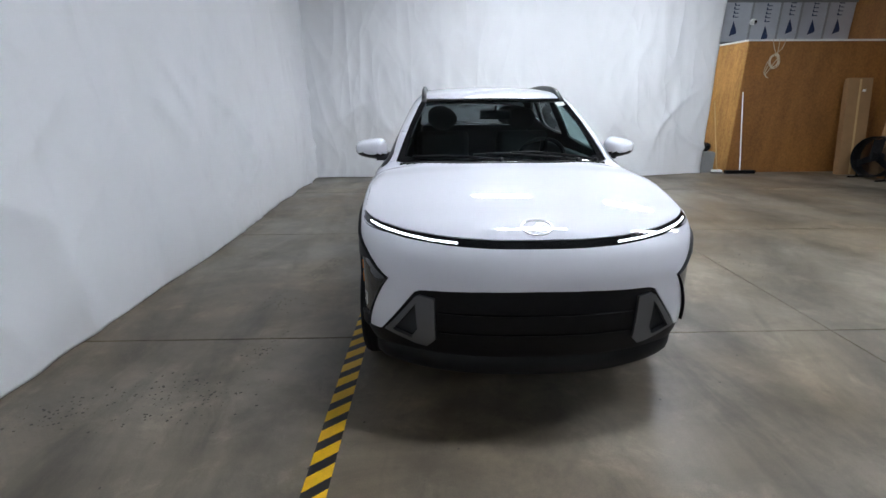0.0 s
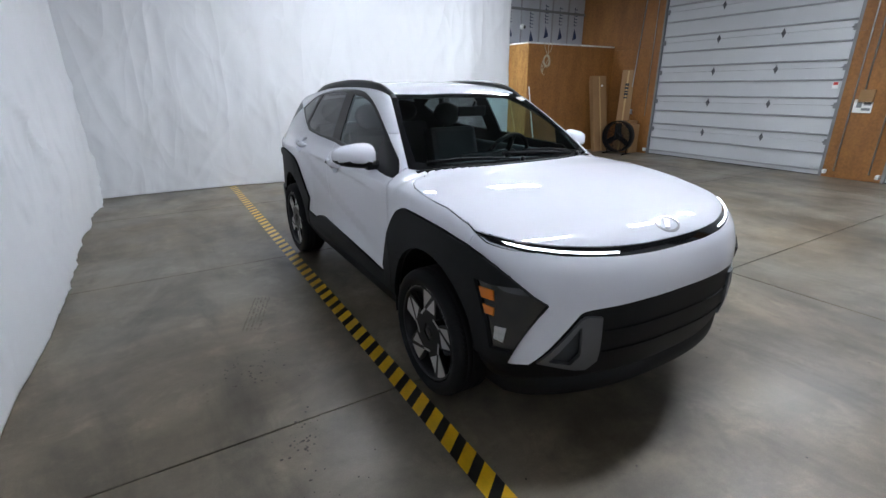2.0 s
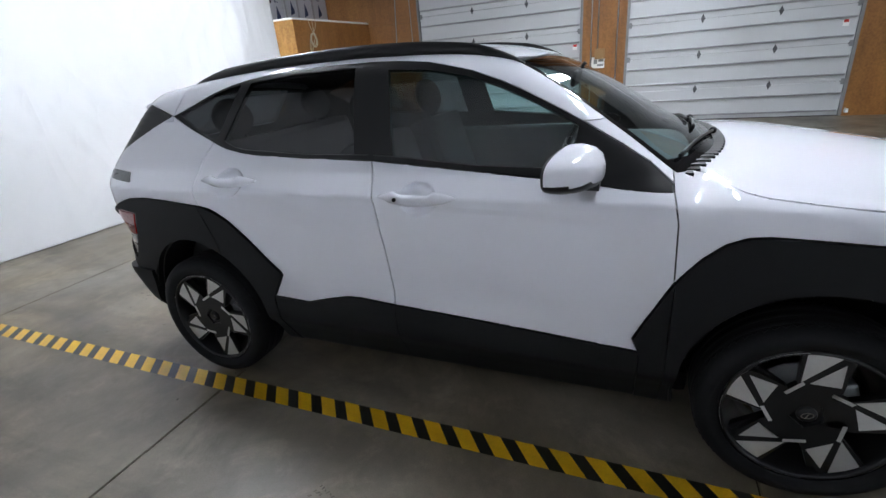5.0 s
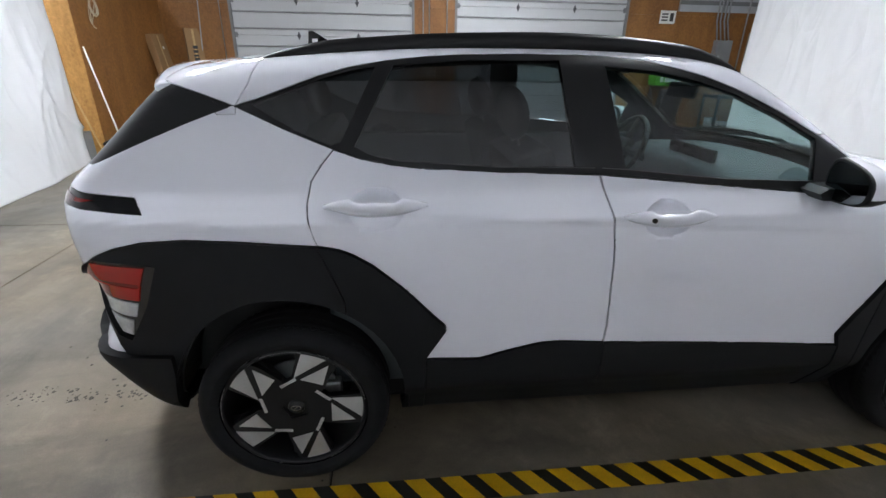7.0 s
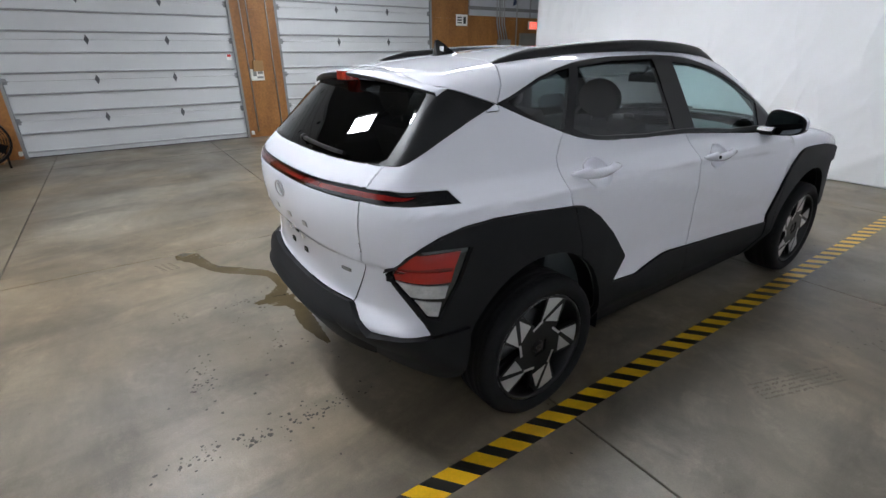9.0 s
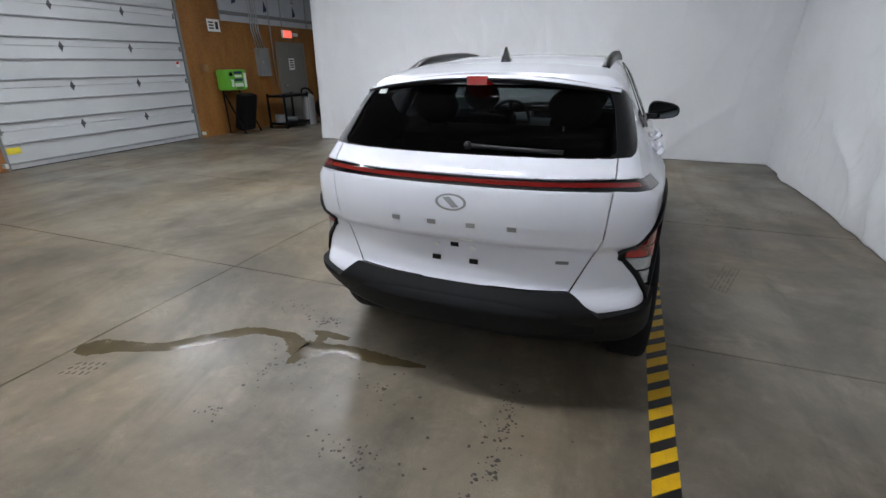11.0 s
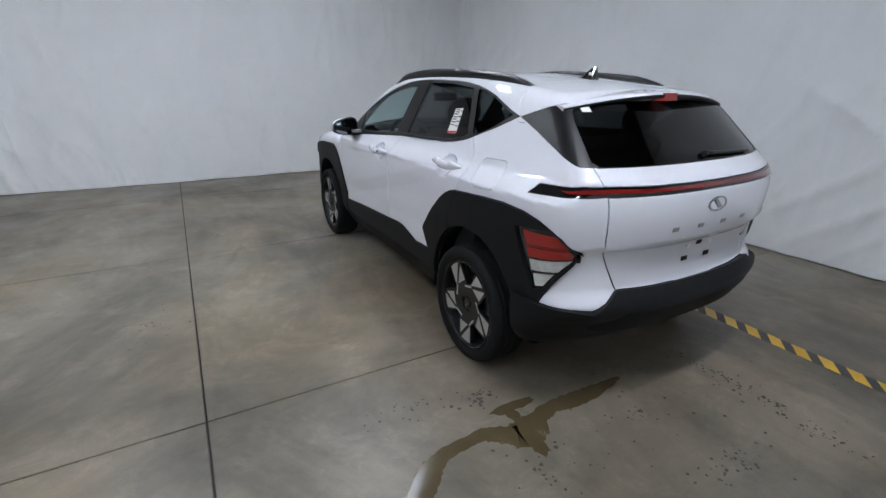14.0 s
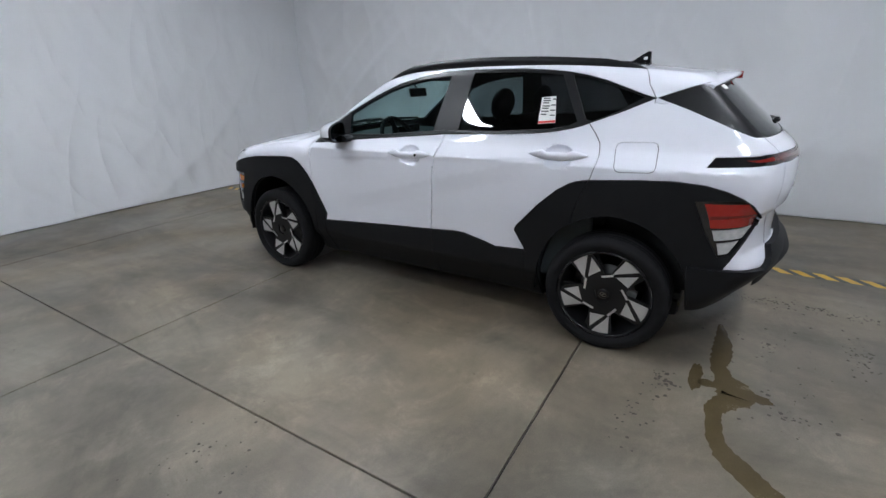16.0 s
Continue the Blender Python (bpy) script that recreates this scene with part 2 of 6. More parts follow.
M_FOAMINK = material("blue_black_ink", (0.015, 0.03, 0.09), 0.6, spread=0.1)
M_GALV = material("galvanised_steel", (0.36, 0.37, 0.38), 0.42, metal=0.6, spread=0.12, scale=14)
M_DOORPANEL = material("white_door_steel", (0.53, 0.545, 0.56), 0.45, spread=0.05, scale=1.4, fine=60, rough_spread=0.08)
M_BLACK = material("black_plastic", (0.005, 0.005, 0.006), 0.5, spec=0.18, spread=0.25, scale=20)
M_RUBBER = material("rubber", (0.008, 0.008, 0.009), 0.75, spread=0.25, scale=25, bump=0.0006, spec=0.2)
M_TAPEY = material("yellow_tape", (0.70, 0.40, 0.010), 0.30, spread=0.14, scale=12, fine=90, spec=0.5)
M_TAPEK = material("black_tape", (0.018, 0.017, 0.016), 0.32, spread=0.3, scale=12)
M_GRIT = material("dark_grit", (0.055, 0.045, 0.033), 0.65, spread=0.4, scale=25)
M_CARD = material("cardboard", (0.29, 0.170, 0.075), 0.8, spread=0.1, scale=6, bump=0.001)
M_WHITE = material("white_plastic", (0.75, 0.75, 0.73), 0.45, spread=0.04)
M_RED = material("red_plastic", (0.55, 0.03, 0.02), 0.4, spread=0.08)
M_GREEN = material("green_plastic", (0.13, 0.42, 0.04), 0.4, spread=0.08)
M_GREY = material("grey_steel", (0.20, 0.205, 0.21), 0.5, spread=0.1, scale=5)
M_IRON = material("dark_hinge_steel", (0.07, 0.072, 0.08), 0.5, spread=0.15)
M_GREYDOOR = material("grey_door_paint", (0.17, 0.165, 0.15), 0.5, spread=0.1, scale=3)
M_WOODPOLE = material("pale_wood", (0.50, 0.33, 0.14), 0.5, spread=0.15, scale=30)
M_ROPE = material("pale_cord", (0.5, 0.42, 0.3), 0.8, spread=0.1)
M_TUBE = material("lamp_diffuser", (0.9, 0.9, 0.9), 0.4, emit=LAMP_TINT, power=LAMP_POWER)
M_EXIT = material("exit_letters", (0.6, 0.05, 0.04), 0.4, emit=(1.0, 0.12, 0.08), power=1.6)
M_YELLOW = material("yellow_label", (0.75, 0.62, 0.03), 0.5)
M_STICK = material("paper_label", (0.78, 0.78, 0.76), 0.6, spread=0.03)
M_INK = material("black_ink", (0.03, 0.03, 0.03), 0.6)
M_DUST = material("tread_dirt", (0.118, 0.098, 0.071), 0.6, spread=0.35, scale=18)
M_WET = material("wet_floor", (0.082, 0.062, 0.031), 0.22, spread=0.22, scale=6, rough_spread=0.10, spec=0.3)
# mirror tint kept dark: a dim reflection is put into its colour
M_MIRROR = material("mirror_glass", (0.16, 0.18, 0.19), 0.03, metal=1.0)
M_SILVER = material("satin_silver_lettering", (0.33, 0.33, 0.34), 0.36, metal=0.8)
M_CHROME = material("bright_metal", (0.62, 0.63, 0.65), 0.16, metal=1.0)

M_PAINT = material("pearl_white_paint", (0.745, 0.752, 0.81), 0.55, coat=1.0, spread=0.008, scale=3, spec=0.12)
M_CLAD = material("textured_black_cladding", (0.0060, 0.0064, 0.0075), 0.62, spread=0.15, scale=15, fine=500, bump=0.0003, spec=0.25)
M_GLOSSBLACK = material("gloss_black_trim", (0.008, 0.008, 0.009), 0.10, coat=0.6)
M_SATIN = material("satin_black_trim", (0.009, 0.009, 0.010), 0.36, spread=0.1, spec=0.28)
M_LINING = material("cabin_lining", (0.032, 0.034, 0.036), 0.8, spread=0.2)
M_TEAL = material("grey_cabin_plastic", (0.052, 0.063, 0.067), 0.6, spread=0.1)
M_GLASS_DARK = glass("privacy_glass", (0.17, 0.18, 0.185))
M_GLASS = glass("tinted_glass", (0.60, 0.78, 0.78))
M_GLASS_WS = glass("windscreen_glass", (0.68, 0.77, 0.76))
M_LAMPGLASS = material("smoked_lamp_lens", (0.018, 0.019, 0.021), 0.06, coat=1.0)
M_REDLENS = material("red_lamp_lens", (0.27, 0.010, 0.008), 0.10, coat=1.0, emit=(1, .05, .03), power=0.02)
M_REDDIM = material("dark_red_lens", (0.16, 0.010, 0.008), 0.10, coat=1.0)
M_AMBER = material("amber_reflector", (0.62, 0.17, 0.015), 0.2, coat=1.0)
M_CLEARLENS = material("clear_lamp_lens", (0.50, 0.50, 0.49), 0.12, coat=1.0, spread=0.2, scale=40)
M_DRL = material("running_light", (0.9, 0.92, 1), 0.3, emit=(0.90, 0.95, 1.0), power=4.0)
M_GARNISH = material("grey_bumper_garnish", (0.13, 0.133, 0.14), 0.42, metal=0.5, spread=0.05)
M_MACHINED = material("machined_alloy", (0.68, 0.68, 0.68), 0.36, metal=0.7, spread=0.05, scale=30)
M_WHEELBLACK = material("gloss_black_alloy", (0.008, 0.008, 0.009), 0.3, coat=0.15, spec=0.3)
M_SEAT = material("black_seat_fabric", (0.028, 0.028, 0.030), 0.85, spread=0.2, scale=50)

# ---- the hall ----
X_WALL, Y_BACK, Z_CEIL = 8.45, 6.6, 4.6
floor_thing = holder("floor", (0, 0, 0), "sealed grey concrete floor with saw-cut joints and stains", "floor", kind="structure")
bm = bmesh.new()
box(bm, (-7, -13, -0.2), (X_WALL + 0.4, 9.4, -0.014))
part("subfloor", bm, M_CUT, floor_thing)


def floor_slab(x0, x1, y0, y1, gap=0.0048):
    bm = bmesh.new()
    lo, hi = (x0 + gap, y0 + gap), (x1 - gap, y1 - gap)
    pts = [(lo[0], lo[1]), (hi[0], lo[1]), (hi[0], hi[1]), (lo[0], hi[1])]
    e = 0.003
    ins = [(lo[0] + e, lo[1] + e), (hi[0] - e, lo[1] + e), (hi[0] - e, hi[1] - e), (lo[0] + e, hi[1] - e)]
    a = [bm.verts.new((*p, -0.02)) for p in pts]
    b = [bm.verts.new((*p, -0.002)) for p in pts]
    c = [bm.verts.new((*p, 0)) for p in ins]
    bm.faces.new(c)
    for p, q in ((a, b), (b, c)):
        for i in range(4):
            j = (i + 1) % 4
            bm.faces.new((p[i], p[j], q[j], q[i]))
    part("slab", bm, M_FLOOR, floor_thing)


YS = [-13, -8.66, -6.19, -3.72, -1.242, 1.228, 3.70, 6.17, 9.4]
for xa, xb in ((-7, 2.252), (2.252, 7.15), (7.15, X_WALL + 0.4)):
    for ya, yb in zip(YS[:-1], YS[1:]):
        floor_slab(xa, xb, ya, yb)


def plain_wall(name, lo, hi, ma, label, cat="wall"):
    bm = bmesh.new()
    box(bm, lo, hi)
    return tagged(part(name, bm, ma), label, cat, kind="structure")


plain_wall("wall_west", (-7.2, -13, 0), (-7, 9.4, Z_CEIL), M_WALLGREY, "plain painted block wall behind the drapes")
plain_wall("wall_south", (-7.2, -13.2, 0), (X_WALL + 0.4, -13, Z_CEIL), M_WALLGREY, "plain painted block wall in shade")
plain_wall("wall_north", (-7.2, 9.4, 0), (X_WALL + 0.4, 9.6, Z_CEIL), M_WALLGREY, "plain painted block wall in shade")
plain_wall("ceiling", (-7.2, -13.2, Z_CEIL), (X_WALL + 0.6, 9.6, Z_CEIL + 0.2), M_CEIL, "dark steel ceiling deck", "ceiling")

# ceiling lights: strips across the hall
def panel_light():
    th = holder("ceiling_light", (0, 0, 0), "white rectangular panel light hung under the ceiling", "ceiling light", "panel lights")
    bm = bmesh.new()
    box(bm, (-.61, -.145, 0), (.61, .145, .06), bevel=.01)
    part("housing", bm, M_WHITE, th)
    bm = bmesh.new()
    box(bm, (-.59, -.125, -.012), (.59, .125, -.001), bevel=.004)
    part("diffuser", bm, M_TUBE, th, "glowing white diffuser")
    for sx in (-.5, .5):
        bm = bmesh.new()
        tube(bm, (sx, 0, .05), (sx, 0, Z_CEIL - 3.94), .004, n=6)
        part("hanger", bm, M_GALV, th)
    return th


# (3.45, -6.15) is an unseen lamp, added to brighten the dim south end
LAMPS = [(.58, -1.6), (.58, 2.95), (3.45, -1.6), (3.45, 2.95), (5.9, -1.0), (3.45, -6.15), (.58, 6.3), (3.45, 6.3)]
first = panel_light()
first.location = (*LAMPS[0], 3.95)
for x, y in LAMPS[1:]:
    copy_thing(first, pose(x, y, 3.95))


# drapes
def smooth_noise(u, v, seed):
    """Soft value noise on arrays."""
    rng = np.random.RandomState(seed)
    g = rng.rand(64, 64)
    iu, iv = np.floor(u).astype(int), np.floor(v).astype(int)
    fu, fv = u - iu, v - iv
    fu, fv = fu * fu * (3 - 2 * fu), fv * fv * (3 - 2 * fv)
    a, b = g[iu % 64, iv % 64], g[(iu + 1) % 64, iv % 64]
    c, d = g[iu % 64, (iv + 1) % 64], g[(iu + 1) % 64, (iv + 1) % 64]
    return a + (b - a) * fu + (c - a) * fv + (a - b - c + d) * fu * fv


def folds(s, z, seed, soft=1.0):
    """How far the cloth stands out: long swags, slanting folds and sharp creases, strongest low down."""
    out = 0.035 * (smooth_noise(s * .5 + .2 * z, z * .2, seed) - .5) * 2
    warp = smooth_noise(s * .7, z * .9, seed + 1) * 1.6
    for k, (a, f, w) in enumerate(((.9, 1.1, .052), (-.8, 1.4, .048), (.35, 2.3, .026), (-1.7, 1.9, .030), (1.9, 3.1, .020), (-2.6, 2.7, .018), (3.4, 4.3, .012))):
        n = smooth_noise(s * f + a * z + warp, z * .35 - a * s * .15, seed + 2 + k)
        ridge = 1 - np.abs(2 * n - 1)
        mask = np.clip(smooth_noise(s * .6, z * .7, seed + 13 + k) * 2.2 - .75, 0, 1)
        low = .35 + .95 * np.exp(-((z - .8) / 1.0) ** 2)
        out += w * soft * ridge ** 5 * mask * low
    out += .004 * (smooth_noise(s * 8, z * 4 + 3 * s, seed + 25) - .5)
    out += np.exp(-z / .12) * .025 * (smooth_noise(s * 2.1, z * 0, seed + 30) - .3)
    return out


def drape(name, pts, height, seed, label, inward, soft=1.0):
    """A hanging cloth along a line of plan points, folds towards inward."""
    plan = np.array(pts, float)
    seg = np.hypot(*np.diff(plan, axis=0).T)
    cum = np.concatenate([[0], np.cumsum(seg)])
    ns, nz = int(cum[-1] / .04), int(height / .045)
    s = np.linspace(0, cum[-1], ns + 1)
    z = np.linspace(0, 1, nz + 1) ** 1.15 * height
    S, Z = np.meshgrid(s, z)
    px, py = np.interp(S, cum, plan[:, 0]), np.interp(S, cum, plan[:, 1])
    d = np.gradient(px, axis=1), np.gradient(py, axis=1)
    ln = np.hypot(*d)
    nx, ny = -d[1] / ln * inward, d[0] / ln * inward
    off = folds(S, Z, seed, soft)
    edge = .012 * (smooth_noise(S * 1.7, S * 0, seed + 40) - .3)
    V = np.stack([px + nx * off, py + ny * off, np.maximum(Z + edge * (Z < .02), .003)], -1).reshape(-1, 3)
    i = np.arange(ns)[None, :] + (ns + 1) * np.arange(nz)[:, None]
    F = np.stack([i, i + 1, i + ns + 2, i + ns + 1], -1).reshape(-1, 4)
    me = bpy.data.meshes.new(name)
    me.from_pydata(V.tolist(), [], F.tolist())
    me.materials.append(M_DRAPE)
    me.shade_smooth()
    ob = new(name, me)
    so = ob.modifiers.new("cloth", "SOLIDIFY")
    so.thickness, so.offset = .004, -inward
    return tagged(ob, label, "drape")


drape("drape", [(-2.82, -5.02), (-2.83, -2.4), (-2.80, -1), (-2.79, 0.5), (-2.80, 2), (-2.84, 5.40)], 4.25, 3, "white hanging backdrop drape with creases beside the taped line", -1)
drape("drape", [(-2.95, 5.24), (-1, 5.26), (.4, 5.12), (2, 5.05), (3.8, 5.15), (5.02, 5.42)], 4.25, 71, "white hanging backdrop drape behind the car with swagged folds", -1)
drape("drape", [(-2.98, -4.88), (-1, -4.90), (2.2, -4.97), (3.8, -5.02), (5.78, -5.14)], 4.25, 141, "smooth white hanging backdrop drape reaching the floor", 1, .6)
bm = bmesh.new()
bent(bm, [(-2.75, -4.85, 4.25), (-2.76, 5.2, 4.25)], .02)
bent(bm, [(-2.76, 5.22, 4.25), (.4, 5.12, 4.25), (2, 5.05, 4.25), (3.8, 5.15, 4.25), (5.02, 5.42, 4.25)], .02)
bent(bm, [(-2.75, -4.88, 4.25), (5.78, -5.14, 4.25)], .02)
for p in ((-2.75, -4.85), (-2.76, 5.2), (5.0, 5.42), (5.78, -5.14), (1, 5.1), (1, -4.95), (-2.75, 0)):
    tube(bm, (*p, 4.24), (*p, Z_CEIL + .01), .012, n=6)
tagged(part("drape_track", bm, M_GALV), "steel pipe track that carries the drapes", "track")

# hazard tape along the floor
def hazard_tape():
    th = holder("hazard_tape", (0, 0, 0), "yellow and black striped safety tape on the concrete floor", "floor tape")
    x0, x1, lean, pitch, wide = -1.020, -0.912, .085, .1435, .080
    meshes = {}
    for nm, w, ma in (("yellow_stripe", wide, M_TAPEY), ("black_stripe", pitch - wide, M_TAPEK)):
        bm = bmesh.new()
        slab(bm, [(x0, 0), (x1, lean), (x1, lean + w), (x0, w)], 0.0002, 0.0008)
        ob = part(nm, bm, ma, th)
        meshes[nm] = ob
    y = TAPE_START
    used = set()
    while y < 5.16:
        for nm, dy in (("yellow_stripe", 0), ("black_stripe", wide)):
            ob = meshes[nm]
            if nm in used:
                ob = new(nm, meshes[nm].data)
                ob.parent = th
            used.add(nm)
            ob.location = (0, y + dy, 0)
        y += pitch


TAPE_START = -4.817
hazard_tape()


# the wet trail behind the car
def wet_trail():
    mid = [(2.23, 2.50, .04), (2.17, 2.46, .085), (2.09, 2.42, .078), (1.98, 2.375, .055), (1.84, 2.335, .043), (1.72, 2.275, .050), (1.62, 2.175, .060), (1.53, 2.085, .055), (1.44, 2.000, .050), (1.36, 1.955, .036), (1.22, 1.940, .032), (1.13, 1.935, .046), (1.05, 1.985, .055), (.98, 2.03, .085), (.91, 2.01, .085), (.82, 1.965, .045), (.72, 1.94, .040), (.62, 1.95, .050), (.50, 1.955, .05), (.34, 1.945, .03), (.2, 1.93, .008)]
    bm = bmesh.new()
    L, R = [], []
    pts = []
    for a, b in zip(mid[:-1], mid[1:]):
        for k in range(6):
            t = k / 6
            pts.append([a[i] + (b[i] - a[i]) * t for i in range(3)])
    rng = random.Random(7)
    prev = 0
    for i, (x, y, w) in enumerate(pts):
        q = pts[min(i + 1, len(pts) - 1)]
        p = pts[max(i - 1, 0)]
        d = Vector((q[0] - p[0], q[1] - p[1], 0)).normalized()
        n = Vector((-d.y, d.x, 0))
        j1, j2 = w * (1 + rng.uniform(-.13, .13)), w * (1 + rng.uniform(-.13, .13))
        c = Vector((x, y, 0))
        L.append([bm.verts.new(c + n * j1 + Vector((0, 0, .0003))), bm.verts.new(c + n * j1 * .8 + Vector((0, 0, .0012)))])
        R.append([bm.verts.new(c - n * j2 + Vector((0, 0, .0003))), bm.verts.new(c - n * j2 * .8 + Vector((0, 0, .0012)))])
    for i in range(len(pts) - 1):
        bm.faces.new((L[i][1], L[i + 1][1], R[i + 1][1], R[i][1]))
        bm.faces.new((L[i][0], L[i + 1][0], L[i + 1][1], L[i][1]))
        bm.faces.new((R[i][1], R[i + 1][1], R[i + 1][0], R[i][0]))
    blob = []
    for cx, cy, rx, ry, n in ((.89, 1.845, .14, .032, 26), (.955, 2.125, .04, .05, 16), (.93, 1.895, .035, .05, 14)):
        ring = [bm.verts.new((cx + rx * math.cos(math.tau * i / n) * rng.uniform(.8, 1.12), cy + ry * math.sin(math.tau * i / n) * rng.uniform(.75, 1.2), .0017)) for i in range(n)]
        bm.faces.new(ring)
    bmesh.ops.recalc_face_normals(bm, faces=bm.faces)
    for f in bm.faces:
        f.smooth = True
        if f.normal.z < 0:
            f.normal_flip()
    tagged(part("water_trail", bm, M_WET), "thin brown wet trail on the concrete behind the car", "puddle")
    bm = bmesh.new()
    rng = random.Random(11)
    spots = [(1.0 + rng.gauss(0, .05), 1.70 + rng.gauss(0, .04), rng.uniform(.004, .013)) for _ in range(38)]
    spots += [(1.0 + rng.gauss(0, .07), 2.20 + rng.gauss(0, .09), rng.uniform(.004, .013)) for _ in range(22)]
    spots += [(1.35 + rng.gauss(0, .12), 1.62 + rng.gauss(0, .06), rng.uniform(.003, .009)) for _ in range(14)]
    spots += [(-.28 + rng.gauss(0, .05), 2.2 + .35 * rng.random(), rng.uniform(.003, .012)) for _ in range(34)]
    spots += [(.55 + rng.gauss(0, .25), 2.2 + rng.gauss(0, .16), rng.uniform(.003, .011)) for _ in range(26)]
    for cx, cy, dx, dy, k in ((1.0, 2.27, .07, .05, 16), (1.37, 1.62, .10, .04, 12), (.38, 2.21, .04, .02, 9), (.79, 2.305, .03, .02, 5), (1.05, 2.60, .03, .05, 14), (.30, 2.60, .10, .05, 50), (-.265, 2.68, .03, .09, 46), (-.285, 2.2, .03, .16, 60), (2.52, .1, .10, .12, 30), (-1.85, -1.85, .24, .13, 170), (-2.38, -1.98, .10, .07, 60), (-1.66, -.66, .12, .12, 60), (-1.55, -1.35, .05, .10, 40)):
        spots += [(cx + rng.gauss(0, dx), cy + rng.gauss(0, dy), rng.uniform(.002, .009)) for _ in range(k)]
    for i in range(5):
        for j in range(3):
            spots += [(1.93 + .035 * i + rng.uniform(-.004, .004), 2.53 + .045 * j + .012 * i + .006 * k, .007) for k in range(4)]
    spots += [(-2 + rng.random() * 6, -3.6 + rng.random() * 7, rng.uniform(.002, .007)) for _ in range(90)]
    for x, y, r in spots:
        n = 7
        ring = [bm.verts.new((x + r * math.cos(math.tau * i / n) * rng.uniform(.6, 1.2), y + r * math.sin(math.tau * i / n) * rng.uniform(.6, 1.2), .0005)) for i in range(n)]
        top = bm.verts.new((x, y, .0014))
        for i in range(n):
            bm.faces.new((ring[i], ring[(i + 1) % n], top))
    tagged(part("floor_specks", bm, M_GRIT), "small dark drips and grit on the concrete", "drips", kind="stuff")


wet_trail()


# faint tread print left by a wet tyre
def tyre_print():
    bm = bmesh.new()
    rng = random.Random(23)
    a, b = Vector((-1.415, .355, 0)), Vector((-1.588, -.152, 0))
    d = (b - a).normalized()
    n = Vector((-d.y, d.x, 0))
    for k in range(5):
        off = -.052 + .026 * k
        steps = 34
        for i in range(steps):
            if rng.random() < .22:
                continue
            c = a.lerp(b, (i + .5) / steps) + n * (off + rng.uniform(-.002, .002)) + Vector((0, 0, .0006))
            l, w, sk = rng.uniform(.003, .006), rng.uniform(.004, .008), rng.uniform(-.003, .005)
            vs = [bm.verts.new(c + d * (l * u + sk * v) + n * (w * v)) for u, v in ((-1, -1), (1, -1), (1.2, 0), (1, 1), (-1, 1), (-.8, 0))]
            f = bm.faces.new(vs)
            f.normal_update()
            if f.normal.z < 0:
                f.normal_flip()
    tagged(part("tyre_print", bm, M_DUST), "faint dark tread print on the concrete beside the tape", "tyre mark")


tyre_print()
# ---- car body surface ----
def curve1(pts):
    """A smooth monotone-friendly curve through (u, v) pairs."""
    px = np.array([p[0] for p in pts], float)
    py = np.array([p[1] for p in pts], float)
    d = np.diff(py) / np.diff(px)
    m = np.zeros(len(px))
    m[0], m[-1] = d[0], d[-1]
    for i in range(1, len(px) - 1):
        m[i] = 0 if d[i - 1] * d[i] <= 0 else 2 * d[i - 1] * d[i] / (d[i - 1] + d[i])

    def f(u):
        u = np.clip(u, px[0], px[-1])
        i = np.clip(np.searchsorted(px, u) - 1, 0, len(px) - 2)
        h = px[i + 1] - px[i]
        s = (u - px[i]) / h
        return ((1 + 2 * s) * (1 - s) ** 2 * py[i] + s * (1 - s) ** 2 * h * m[i]
                + s * s * (3 - 2 * s) * py[i + 1] + s * s * (s - 1) * h * m[i + 1])
    return f


HALF_WIDTH = curve1([(.15, .70), (.24, .745), (.34, .805), (.42, .845), (.55, .850), (.8, .862), (.95, .862), (1.045, .857), (1.062, .845), (1.09, .820), (1.135, .782), (1.25, .730), (1.38, .668), (1.48, .618), (1.56, .570), (1.66, .49)])
FRONT_LINE = curve1([(.15, -1.92), (.25, -2.02), (.38, -2.12), (.55, -2.155), (.75, -2.15), (.86, -2.125), (.95, -2.08), (1.05, -1.98), (1.2, -1.8)])
REAR_LINE = curve1([(.15, 1.82), (.28, 1.90), (.4, 2.00), (.50, 2.085), (.57, 2.13), (.66, 2.088), (.75, 2.085), (.825, 2.092), (.86, 2.122), (1.0, 2.14), (1.08, 2.135), (1.14, 2.10), (1.19, 2.045), (1.30, 1.925), (1.46, 1.755), (1.66, 1.545)])
TOP_LINE = curve1([(-2.2, .93), (-2.05, .985), (-1.9, 1.025), (-1.6, 1.078), (-1.25, 1.118), (-1.06, 1.138), (-.98, 1.165), (-.7, 1.338), (-.45, 1.478), (-.3, 1.538), (-.1, 1.580), (.15, 1.602), (.4, 1.609), (.75, 1.600), (1.05, 1.580), (1.3, 1.556), (1.55, 1.526), (1.8, 1.492), (2.2, 1.43)])
TOP_CROWN = curve1([(-2.2, .14), (-1.8, .11), (-1.3, .07), (-1.05, .09), (-.9, .20), (-.5, .16), (-.25, .095), (.5, .085), (1.5, .085), (2.0, .08)])
NOSE_TAPER = curve1([(-2.2, .80), (-2.0, .895), (-1.8, .958), (-1.5, .992), (-1.2, 1.0), (1.1, 1.0), (1.5, .982), (1.75, .955), (2.0, .90), (2.2, .85)])
UPPER_TAPER = curve1([(-2.2, 1.0), (.9, 1.0), (1.3, .985), (1.6, .965), (1.9, .93), (2.2, .9)])


def smax(a, b, k):
    h = np.clip(.5 + .5 * (a - b) / k, 0, 1)
    return b + (a - b) * h + k * h * (1 - h)


